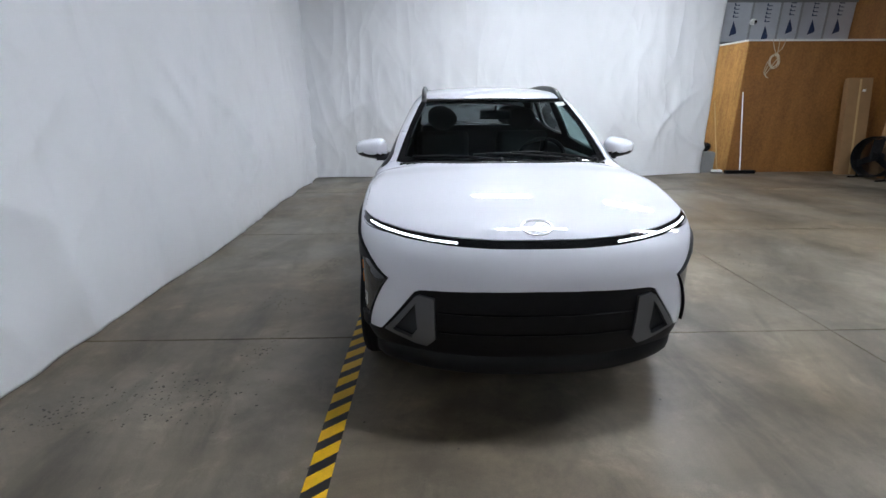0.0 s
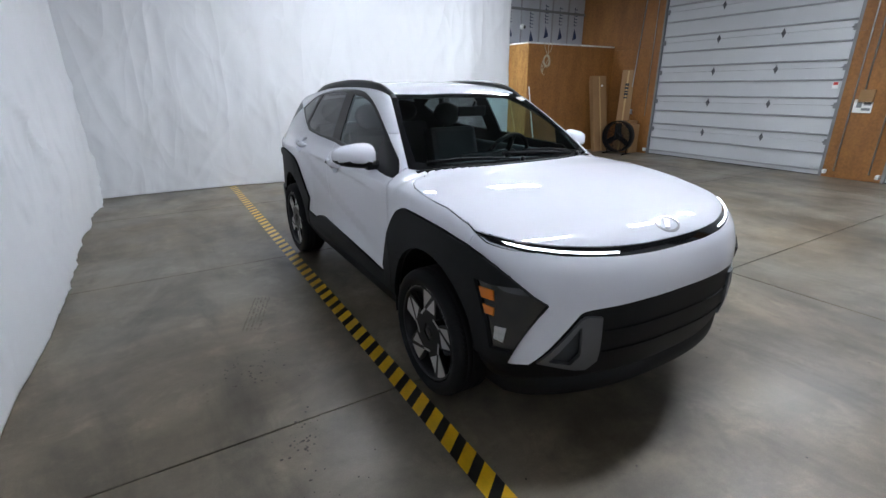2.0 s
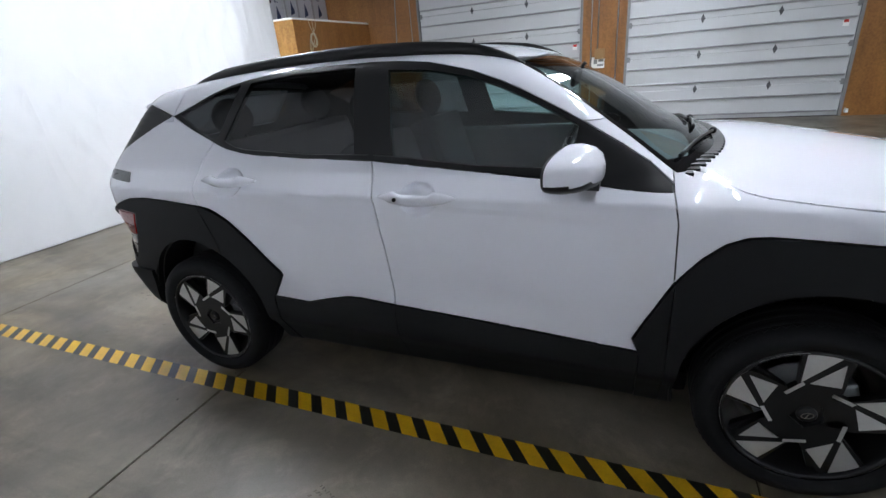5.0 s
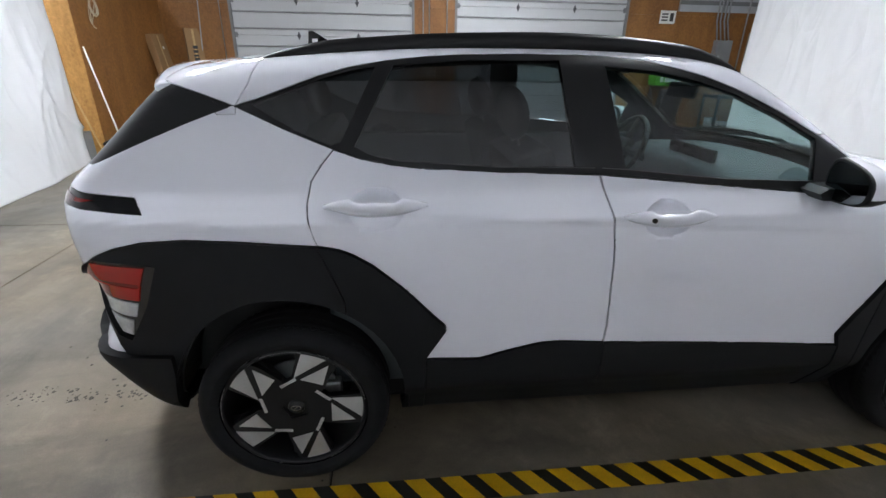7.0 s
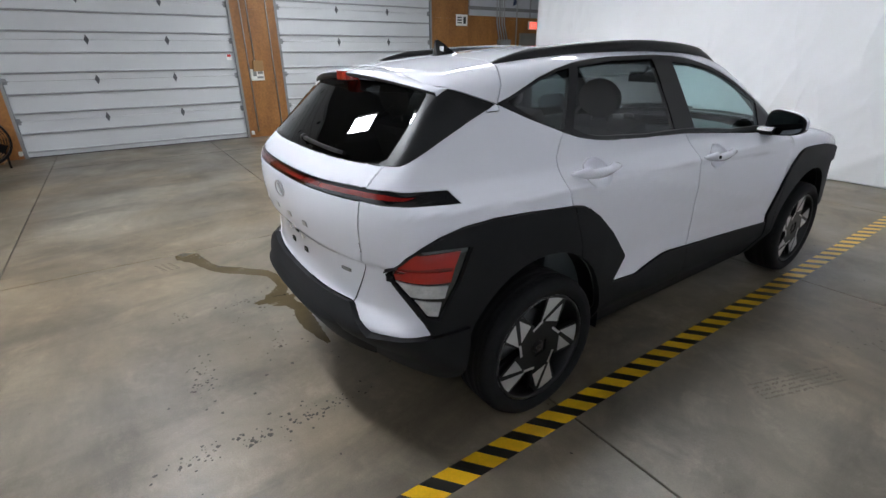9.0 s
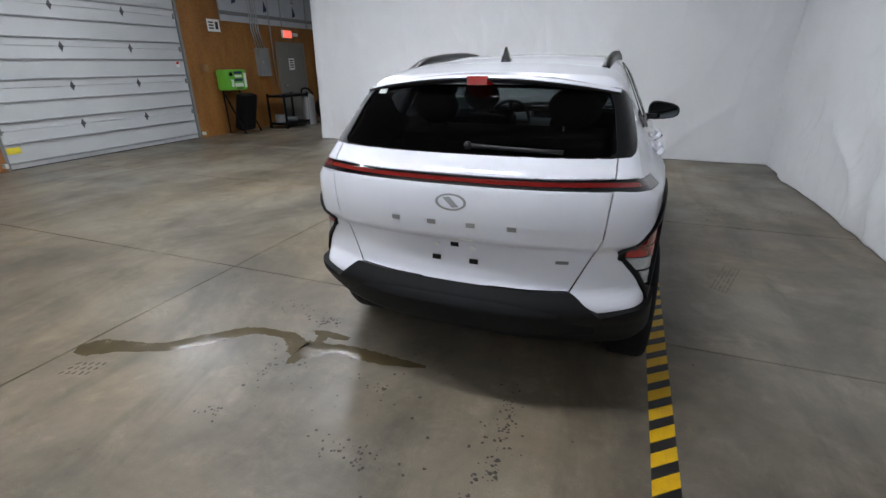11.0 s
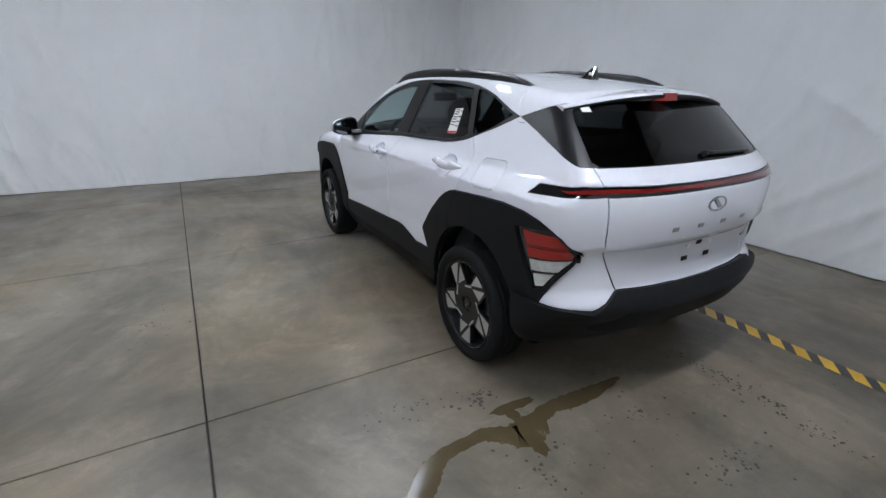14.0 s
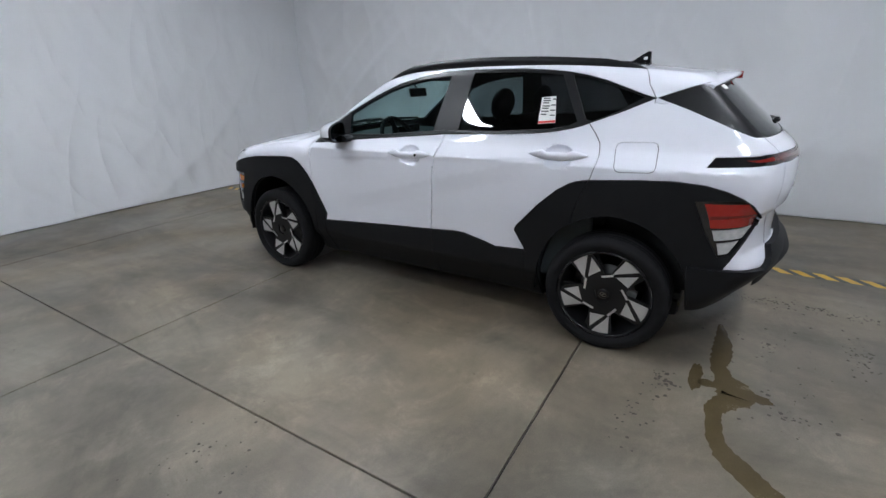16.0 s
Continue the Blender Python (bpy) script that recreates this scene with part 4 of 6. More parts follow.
def shaped(name, idx, side, depth=.012):
    """Vertices, faces and corner normals of one side of a panel, moved in or out, its edges turned inward."""
    _, proud, gap, _, _ = LOOK[name]
    used, flat = np.unique(np.concatenate([hf[i] for i in idx]), return_inverse=True)
    P = hv[used]
    N = body_normal(P)
    faces, at = [], 0
    for i in idx:
        faces.append([int(v) for v in flat[at:at + len(hf[i])]])
        at += len(hf[i])
    edge = {(a, b) for f in faces for a, b in zip(f, f[1:] + f[:1])}
    rim = [(a, b) for (a, b) in edge if (b, a) not in edge and (P[a, 0] > 1e-6 or P[b, 0] > 1e-6)]
    rim.sort()
    if gap and rim:
        push = np.zeros_like(P)
        ra, rb = np.array(rim).T
        w = np.cross(N[ra] + N[rb], P[rb] - P[ra])
        w /= np.maximum(np.linalg.norm(w, axis=1, keepdims=True), 1e-9)
        np.add.at(push, ra, w)
        np.add.at(push, rb, w)
        ln = np.linalg.norm(push, axis=1, keepdims=True)
        push = np.where(ln > 1e-6, push / np.maximum(ln, 1e-6) * gap, 0)
        push[P[:, 0] < 1e-6, 0] = 0
        P = P + push
    s = np.array([side, 1, 1])
    Q = (P + N * proud)
    NN = N * s
    V = (Q * s).tolist()
    F, LN = [], []
    for f in faces:
        g = f[::-1] if side < 0 else f
        F.append(g)
        LN += [NN[v].tolist() for v in g]
    ids = {}
    for a, b in rim:
        for v in (a, b):
            ids.setdefault(v, len(ids))
    low = len(V)
    V += [(Q[v] * s).tolist() for v in ids]
    mid = len(V)
    V += [((Q[v] - N[v] * (depth + max(proud, 0))) * s).tolist() for v in ids]
    for a, b in rim:
        q = [low + ids[b], low + ids[a], mid + ids[a], mid + ids[b]]
        if side < 0:
            q = q[::-1]
        w = [Vector(V[v]) for v in q]
        n = (w[1] - w[0]).cross(w[2] - w[0])
        n = tuple(n.normalized()) if n.length > 1e-12 else (0, 0, 1)
        F.append(q)
        LN += [n] * 4
    return V, F, LN


def panel(name, pieces, parent):
    """One panel object from (faces, side) pairs."""
    V, F, LN = [], [], []
    for idx, side in pieces:
        v, f, n = shaped(name, idx, side)
        F += [[k + len(V) for k in q] for q in f]
        V += v
        LN += n
    me = bpy.data.meshes.new(name)
    me.from_pydata(V, [], F)
    me.materials.append(LOOK[name][0])
    me.shade_smooth()
    me.normals_split_custom_set(LN)
    ob = new(name, me)
    ob.parent = parent
    if LOOK[name][3]:
        ob["label"] = LOOK[name][3]
    return ob


car = holder("car", (0, 0, 0), "white compact crossover car with black cladding, parked on the concrete", "car")
FACES = {nm: np.nonzero(owner == k)[0] for k, (nm, _) in enumerate(ORDER)}
for nm, idx in FACES.items():
    if nm == "gone" or not len(idx):
        continue
    if nm == "body":
        panel(nm, [(idx, 1), (np.concatenate([idx, FACES["fuel_door"]]), -1)], car)
    elif nm == "fuel_door":
        panel(nm, [(idx, 1)], car)
    elif LOOK[nm][4]:
        panel(nm, [(idx, 1), (idx, -1)], car)
    else:
        panel(nm, [(idx, 1)], car)
        panel(nm, [(idx, -1)], car)

# dark inner shell behind all panels
skin = np.isin(owner, [k for k, (nm, _) in enumerate(ORDER) if nm in ("gone", "underbody") or "glass" in nm or nm in ("windscreen", "rear_window")])
idx = np.nonzero(~skin)[0]
N = body_normal(hv)
inner = hv - N * .022
V, F = [], []
for s in (1, -1):
    b = len(V)
    V += (inner * np.array([s, 1, 1])).tolist()
    F += [[b + int(v) for v in (hf[i] if s > 0 else hf[i][::-1])] for i in idx]
me = bpy.data.meshes.new("cabin_lining")
me.from_pydata(V, [], F)
me.materials.append(M_LINING)
ob = new("cabin_lining", me)
ob.parent = car
ob["label"] = "dark cabin lining"


# wheels
def wheel_thing():
    """A wheel about its own centre, outer face towards +x."""
    th = holder("wheel")
    bm = bmesh.new()
    R, r, w = .341, .262, .112
    lathe(bm, [(r, -w + .01), (r + .02, -w), (R - .035, -w), (R - .012, -w + .012), (R - .002, -w + .04), (R, 0), (R - .002, w - .04), (R - .012, w - .014), (R - .03, w - .004), (R - .05, w), (r + .025, w - .002), (r + .008, w - .008), (r, w - .014)], 72)
    for i in range(72):
        a = math.tau * i / 72
        for sgn in (-1, 1):
            m = Matrix.Rotation(a, 4, "X") @ Matrix.Translation((sgn * (w - .050), 0, R - .003)) @ Matrix.Rotation(sgn * .5, 4, "Z")
            box(bm, (-.018, -.009, -.008), (.014, .009, .002), turn=m)
    for off in (-.045, 0, .045):
        lathe(bm, [(R - .001, off - .014), (R + .0008, off - .012), (R + .0008, off + .012), (R - .001, off + .014)], 72)
    tyre = part("tyre", bm, M_RUBBER, th, "black rubber tyre with block tread")
    bm = bmesh.new()
    lathe(bm, [(r - .004, w - .016), (r - .010, w - .010), (r - .018, w - .020), (r - .022, w - .05), (.20, -.02), (.19, -w + .02), (r - .004, -w + .015)], 64)
    part("rim", bm, M_WHEELBLACK, th, "gloss black alloy rim")
    bm = bmesh.new()
    lathe(bm, [(0.001, w - .040), (.055, w - .040), (.075, w - .046), (.082, w - .075), (.06, -.02), (.001, -.02)], 40)
    S = .252
    face = Matrix(((0, 0, 1, 0), (1, 0, 0, 0), (0, 1, 0, 0), (0, 0, 0, 1)))
    A = [(.167, .957), (.30, .935), (.42, .893), (.53, .834), (.02, .536)]
    B = [(.518, .714), (.415, .386), (.108, .5)]
    C = [(.04, .535), (.055, .49), (-.165, .365), (-.19, .405)]
    for k in range(5):
        t = face @ Matrix.Rotation(radians(72 * k), 4, "Z")
        slab(bm, [(x * S, y * S) for x, y in [(.11, .965), (.33, .94), (.60, .80), (.56, .62), (.42, .30), (.20, .10), (-.20, .26), (-.22, .40), (-.02, .50)]][::-1], w - .055, w - .030, m=t)
        slab(bm, [(x * S, y * S) for x, y in [(-.50, .80), (-.44, .84), (.05, .15), (-.05, .12)]], w - .075, w - .052, m=t)
    part("spokes", bm, M_WHEELBLACK, th, "gloss black wheel spokes")
    for k in range(5):
        t = face @ Matrix.Rotation(radians(72 * k), 4, "Z")
        bm = bmesh.new()
        for q in (A, B, C):
            slab(bm, [(x * S, y * S) for x, y in q][::-1], w - .031, w - .0285, m=t)
        arc = [radians(a) for a in np.linspace(80, 112, 9)]
        ring = [(math.cos(a), math.sin(a)) for a in arc]
        q = [(x * (r - .007), y * (r - .007)) for x, y in ring] + [(x * (r - .0115), y * (r - .0115)) for x, y in ring[::-1]]
        slab(bm, q, w - .017, w - .0125, m=t)
        part("machined_face", bm, M_MACHINED, th, "bright machined spoke facet")
        bm = bmesh.new()
        p = Vector((0, .052 * math.cos(radians(72 * k + 20)), .052 * math.sin(radians(72 * k + 20))))
        tube(bm, p + Vector((w - .045, 0, 0)), p + Vector((w - .031, 0, 0)), .0085, .007, n=6)
        part("lug_nut", bm, M_CHROME, th)
    bm = bmesh.new()
    lathe(bm, [(.001, w - .030), (.026, w - .031), (.030, w - .036), (.030, w - .045)], 24)
    part("centre_cap", bm, M_WHEELBLACK, th)
    bm = bmesh.new()
    oval = lambda a, k: (.019 * k * math.cos(a), .0115 * k * math.sin(a))
    n = 20
    slab_pts = [oval(math.tau * i / n, 1) for i in range(n)]
    for i in range(n):
        a, b = math.tau * i / n, math.tau * (i + 1) / n
        slab(bm, [oval(a, 1), oval(b, 1), oval(b, .8), oval(a, .8)], w - .031, w - .0285, m=face)
    slab(bm, [(-.008, -.007), (-.004, -.007), (.008, .007), (.004, .007)], w - .031, w - .0285, m=face)
    part("cap_badge", bm, M_CHROME, th)
    bm = bmesh.new()
    lathe(bm, [(.001, .005), (.15, .005), (.15, -.01), (.001, -.01)], 40)
    part("brake_disc", bm, M_GREY, th, "steel brake disc")
    bm = bmesh.new()
    box(bm, (-.02, .09, -.06), (.025, .16, .06), bevel=.01)
    part("brake_caliper", bm, M_GALV, th)
    return th


# the wheels belong to the car
wheel = wheel_thing()
wheel.parent = car
TURNS = {(1, -1.33): 38, (1, 1.33): -15, (-1, -1.33): 19, (-1, 1.33): 0}
first_pose = None
for (s, yc), turn in TURNS.items():
    m = Matrix.Translation((s * .775, yc, .342)) @ Matrix.Rotation(0 if s > 0 else math.pi, 4, "Z") @ Matrix.Rotation(radians(turn), 4, "X")
    if first_pose is None:
        wheel.matrix_basis, first_pose = m, m
    else:
        copy_thing(wheel, m)

# wheel wells
for s in (1, -1):
    for yc in (-1.33, 1.33):
        bm = bmesh.new()
        n = 28
        rows = []
        for i in range(n + 1):
            start = 5 if yc > 0 else -6
            a = radians(start + (186 - start) * i / n)
            y, z = yc + .415 * math.cos(a), .335 + .478 * max(math.sin(a), -.35)
            rows.append([bm.verts.new((s * x, y, z)) for x in (.42, .846)])
        cap = [r[0] for r in rows]
        for p, q in zip(rows[:-1], rows[1:]):
            bm.faces.new((p[0], q[0], q[1], p[1]))
        bm.faces.new(cap)
        part("wheel_well", bm, M_BLACK, car, "dark wheel arch liner")
bm = bmesh.new()
box(bm, (-.66, -1.0, .20), (.66, 1.70, .30), bevel=.03)
box(bm, (-.42, -1.9, .20), (.42, -.9, .34), bevel=.03)
tube(bm, (-.75, -1.33, .30), (.75, -1.33, .30), .035)
tube(bm, (-.75, 1.33, .30), (.75, 1.33, .30), .045)
part("floor_pan", bm, M_BLACK, car, "dark underbody pan with axles")


# fittings
def mirror_ring(s, d, k, n=28):
    """One section of the mirror housing, d metres behind its front."""
    out = []
    for i in range(n):
        a = math.tau * i / n
        ca, sa = math.cos(a), math.sin(a)
        u = math.copysign(abs(ca) ** .62, ca) * .120 * k
        v = math.copysign(abs(sa) ** .70, sa) * (.074 if sa > 0 else .066) * k
        v *= 1 - .24 * (u / .120)
        out.append((s * (.915 + u), -.645 + d + .32 * u, 1.170 + v))
    return out


def mirror(s):
    bm = bmesh.new()
    secs = [[bm.verts.new(p) for p in mirror_ring(s, d, k)] for d, k in ((0, .10), (.006, .45), (.022, .72), (.048, .90), (.085, 1.0), (.118, .985), (.128, .95))]
    n = len(secs[0])
    for p, q in zip(secs[:-1], secs[1:]):
        for i in range(n):
            j = (i + 1) % n
            f = bm.faces.new((p[i], p[j], q[j], q[i]))
            f.smooth = True
            f.material_index = 1 if f.calc_center_median().z < 1.150 or q is secs[-1] else 0
    bm.faces.new(secs[0])
    back = bm.faces.new(secs[-1])
    back.material_index = 1
    bmesh.ops.recalc_face_normals(bm, faces=bm.faces)
    ob = part("door_mirror", bm, [M_PAINT, M_SATIN], car, "white door mirror cap with black base")
    bm = bmesh.new()
    f = bm.faces.new([bm.verts.new((x, y + .003, z)) for x, y, z in mirror_ring(s, .128, .86)])
    bm.normal_update()
    if f.normal.y < 0:
        f.normal_flip()
    part("mirror_glass", bm, M_MIRROR, ob)
    bm = bmesh.new()
    m = Matrix(((0, 0, s, 0), (1, 0, 0, 0), (0, 1, 0, 0), (0, 0, 0, 1)))
    slab(bm, [(-.64, 1.098), (-.50, 1.104), (-.48, 1.128), (-.51, 1.146), (-.60, 1.146), (-.64, 1.124)][::s], .74, .87, m=m)
    part("mirror_foot", bm, M_SATIN, ob)


for s in (1, -1):
    mirror(s)


def side_x(y, z):
    """Half width of the body at a point of its side."""
    lo, hi = .3, 1.1
    for _ in range(17):
        mid = (lo + hi) / 2
        if body_field(np.array([mid]), np.array([y]), np.array([z]))[0] > 0:
            hi = mid
        else:
            lo = mid
    return lo


def door_handle(s, yc, zc):
    """A pull handle over its hollow."""
    bm = bmesh.new()
    n = 24
    rings = []
    for i in range(n + 1):
        t = i / n
        y = yc - .165 + .33 * t
        e = math.sin(math.pi * min(max(t, .015), .985)) ** .62
        grip = max(0.0, 1 - (abs(t - .5) / .24) ** 6)
        x0 = side_x(yc - .17, zc)
        out = .004 + .034 * e
        up, dn = .037 * e - .019 * grip, .030 * e
        rings.append([bm.verts.new((s * (x0 + out - dx), y, zc + dz)) for dx, dz in ((.012, up), (0, up - .012 * e), (-.001, -dn * .3), (.014, -dn), (.026, -dn * .8), (.026, up * .8))])
    x0 = side_x(yc - .17, zc)
    for p, q in zip(rings[:-1], rings[1:]):
        for i in range(6):
            j = (i + 1) % 6
            f = bm.faces.new((p[i], p[j], q[j], q[i]) if s < 0 else (p[i], q[i], q[j], p[j]))
            f.smooth = True
    bm.faces.new(rings[0]), bm.faces.new(rings[-1])
    ob = part("door_handle", bm, M_PAINT, car, "white door handle")
    if yc < .5:
        bm = bmesh.new()
        tube(bm, (s * (x0 + .022), yc + .075, zc), (s * (x0 + .0395), yc + .075, zc), .0085, n=12)
        part("key_button", bm, M_BLACK, ob)


for s in (1, -1):
    door_handle(s, .03, 1.052)
    door_handle(s, 1.01, 1.095)


def belt_moulding(s, line):
    """A slim black strip under the side glass."""
    bm = bmesh.new()
    rows = []
    for (y0, z0), (y1, z1) in zip(line[:-1], line[1:]):
        for k in range(6):
            y, z = y0 + (y1 - y0) * k / 5, z0 + (z1 - z0) * k / 5
            rows.append([bm.verts.new((s * (side_x(y, z + dz) + out), y, z + dz)) for dz, out in ((.006, -.004), (.005, .005), (-.011, .006), (-.013, -.004))])
    for p, q in zip(rows[:-1], rows[1:]):
        for i in range(4):
            j = (i + 1) % 4
            f = bm.faces.new((p[i], p[j], q[j], q[i]))
    bmesh.ops.remove_doubles(bm, verts=bm.verts, dist=.0001)
    bmesh.ops.recalc_face_normals(bm, faces=bm.faces)
    part("belt_moulding", bm, M_SATIN, car, "slim black strip below the side glass")


for s in (1, -1):
    belt_moulding(s, [(-.535, 1.144), (-.2, 1.154), (.163, 1.187), (.25, 1.192)])
    belt_moulding(s, [(.275, 1.193), (.6, 1.197), (.93, 1.218), (1.00, 1.230)])


# roof rails
for s in (1, -1):
    bm = bmesh.new()
    n = 40
    rows = []
    for i in range(n + 1):
        t = i / n
        y = -.33 + 1.70 * t
        x = .545 - .035 * t - .02 * (1 - t) ** 3
        z0 = TOP_LINE(np.array([y]))[0] - TOP_CROWN(np.array([y]))[0] * x * x
        h = .036 * min(1, (min(t, 1 - t) / .12)) ** .6 - .002
        w = .019
        rows.append([bm.verts.new((s * (x + dx), y, z0 + dz)) for dx, dz in ((-w, -.012), (-w, h * .55), (-w * .5, h), (w * .5, h), (w, h * .5), (w, -.022))])
    for p, q in zip(rows[:-1], rows[1:]):
        for i in range(6):
            j = (i + 1) % 6
            f = bm.faces.new((p[i], p[j], q[j], q[i]) if s < 0 else (p[i], q[i], q[j], p[j]))
            f.smooth = True
    bm.faces.new(rows[0]), bm.faces.new(rows[-1])
    part("roof_rail", bm, M_SATIN, car, "black roof rail")

# spoiler lip and high brake light
bm = bmesh.new()
n = 24
rows = []
for i in range(n + 1):
    x = -.60 + 1.20 * i / n
    tip = 1.800 - .10 * (abs(x) / .6) ** 2.4
    z = 1.507 - .060 * (abs(x) / .6) ** 2
    rows.append([bm.verts.new(p) for p in ((x, tip - .16, z + .006), (x, tip - .02, z - .004), (x, tip, z - .014), (x, tip - .005, z - .026), (x, tip - .06, z - .040), (x, tip - .16, z - .035))])
for p, q in zip(rows[:-1], rows[1:]):
    for i in range(6):
        j = (i + 1) % 6
        f = bm.faces.new((p[i], p[j], q[j], q[i]))
        f.smooth = True
        f.material_index = 1 if i in (2, 3, 4) else 0
bm.faces.new(rows[0]), bm.faces.new(rows[-1])
bmesh.ops.recalc_face_normals(bm, faces=bm.faces)
part("spoiler_lip", bm, [M_PAINT, M_SATIN], car, "white spoiler lip with black underside")
bm = bmesh.new()
slab(bm, [(-.052, 1.735), (.052, 1.735), (.062, 1.760), (.046, 1.803), (-.046, 1.803), (-.062, 1.760)], 1.462, 1.499)
part("brake_light", bm, M_REDLENS, car, "red high-mounted brake light")

# roof aerial
bm = bmesh.new()
prof = [(1.16, 1.566), (1.20, 1.580), (1.25, 1.612), (1.285, 1.630), (1.300, 1.626), (1.305, 1.57), (1.30, 1.552)]
secs = []
for y, z in prof:
    w = .028 * (1 - (z - 1.552) / .1) + .003
    secs.append((y, z, w))
L = [bm.verts.new((.004, y, z)) for y, z, w in secs]
Rr = [bm.verts.new((-.004, y, z)) for y, z, w in secs]
Lb = [bm.verts.new((w_, y, 1.552 - (y - 1.3) * .09)) for (y, z, w), w_ in zip(secs, (.004, .02, .026, .028, .026, .022, .018))]
Rb = [bm.verts.new((-w_, y, 1.552 - (y - 1.3) * .09)) for (y, z, w), w_ in zip(secs, (.004, .02, .026, .028, .026, .022, .018))]
for i in range(len(prof) - 1):
    bm.faces.new((L[i], L[i + 1], Rr[i + 1], Rr[i]))
    bm.faces.new((Lb[i], Lb[i + 1], L[i + 1], L[i]))
    bm.faces.new((Rr[i], Rr[i + 1], Rb[i + 1], Rb[i]))
bmesh.ops.recalc_face_normals(bm, faces=bm.faces)
fin = part("roof_aerial", bm, M_GLOSSBLACK, car, "gloss black shark-fin aerial")
for s in (1, -1):
    bm = bmesh.new()
    box(bm, (s * .018 - .001, 1.262, 1.577), (s * .018 + .001, 1.284, 1.598), turn=None)
    part("aerial_label", bm, M_STICK, fin)


def surface_z(x, y):
    """Height of the body's top at a plan point."""
    lo, hi = .8, 1.7
    for _ in range(17):
        mid = (lo + hi) / 2
        if body_field(np.array([x]), np.array([y]), np.array([mid]))[0] > 0:
            hi = mid
        else:
            lo = mid
    return lo


def surface_y(x, z, rear=True):
    lo, hi = (1.0, 2.4) if rear else (-2.4, -1.0)
    for _ in range(17):
        mid = (lo + hi) / 2
        if (body_field(np.array([x]), np.array([mid]), np.array([z]))[0] > 0) == rear:
            hi = mid
        else:
            lo = mid
    return lo


# wipers
def wiper(name, a, b, lift=.012):
    bm = bmesh.new()
    n = 8
    pts = []
    for i in range(n + 1):
        x, y = a[0] + (b[0] - a[0]) * i / n, a[1] + (b[1] - a[1]) * i / n
        pts.append((x, y, surface_z(x, y) + lift))
    bent(bm, pts, .006, n=6)
    arm = part(name, bm, M_SATIN, car, "black wiper")
    bm = bmesh.new()
    bent(bm, [(x, y, z - .008) for x, y, z in pts[2:]], .005, n=6)
    part("blade", bm, M_RUBBER, arm)
    bm = bmesh.new()
    bmesh.ops.create_icosphere(bm, subdivisions=2, radius=.016, matrix=Matrix.Translation(pts[0]))
    part("pivot", bm, M_SATIN, arm, smooth=True)


wiper("wiper", (-.03, -1.052), (-.60, -.885))
wiper("wiper", (.48, -1.000), (-.12, -.965))
wiper("wiper", (.62, -.925), (.05, -.955))
bm = bmesh.new()
for i in range(30):
    x = -.66 + 1.32 * i / 29
    y = -1.075 + .16 * (abs(x) / .66) ** 2.2
    z = surface_z(x, y)
    box(bm, (x - .024, y - .012, z - .012), (x + .024, y + .035, z + .003))
part("cowl_grille", bm, M_BLACK, car, "black cowl strip under the windscreen")
bm = bmesh.new()
rng = random.Random(4)
pts = []
for i in range(7):
    t = i / 6
    x = -.42 + .39 * t
    z = 1.222 + .012 * t
    pts.append((x, surface_y(x, z) + .014, z))
bent(bm, pts, .009, n=8)
bmesh.ops.create_icosphere(bm, subdivisions=2, radius=.017, matrix=Matrix.Translation(pts[-1]))
part("rear_wiper", bm, M_SATIN, car, "black rear wiper")


# badges and bars of lettering on the tail
def on_rear(outline, zc, xc=0, rear=True, lift=.003, thick=.006):
    bm = bmesh.new()
    for poly in outline:
        a, b = [], []
        for u, v in poly:
            x, z = xc + u, zc + v
            y = surface_y(x, z, rear)
            sg = 1 if rear else -1
            a.append(bm.verts.new((x, y - sg * thick, z)))
            b.append(bm.verts.new((x, y + sg * lift, z)))
        bm.faces.new(b), bm.faces.new(a)
        for i in range(len(a)):
            j = (i + 1) % len(a)
            bm.faces.new((a[i], a[j], b[j], b[i]))
    bmesh.ops.recalc_face_normals(bm, faces=bm.faces)
    return bm


def badge(w, h, n=28):
    ring = []
    for i in range(n):
        a, b = math.tau * i / n, math.tau * (i + 1) / n
        ring.append([(w * math.cos(a), h * math.sin(a)), (w * math.cos(b), h * math.sin(b)), (.84 * w * math.cos(b), .80 * h * math.sin(b)), (.84 * w * math.cos(a), .80 * h * math.sin(a))])
    bar = [[(-.52 * w, -.50 * h), (-.10 * w, -.62 * h), (.52 * w, .50 * h), (.10 * w, .62 * h)]]
    return ring + bar


part("badge", on_rear(badge(.068, .036), 1.020), M_SILVER, car, "oval silver badge")


def nose_badge():
    bm = bmesh.new()
    for poly in badge(.076, .040):
        a, b = [], []
        for u, v in poly:
            y = -2.030 - .0 + v * .90
            y = -2.020 + v * 1.05
            z = surface_z(u, y)
            a.append(bm.verts.new((u, y, z - .006)))
            b.append(bm.verts.new((u, y, z + .003)))
        bm.faces.new(b), bm.faces.new(a)
        for i in range(len(a)):
            j = (i + 1) % len(a)
            bm.faces.new((a[i], a[j], b[j], b[i]))
    bmesh.ops.recalc_face_normals(bm, faces=bm.faces)
    part("badge", bm, M_SILVER, car, "oval silver badge")


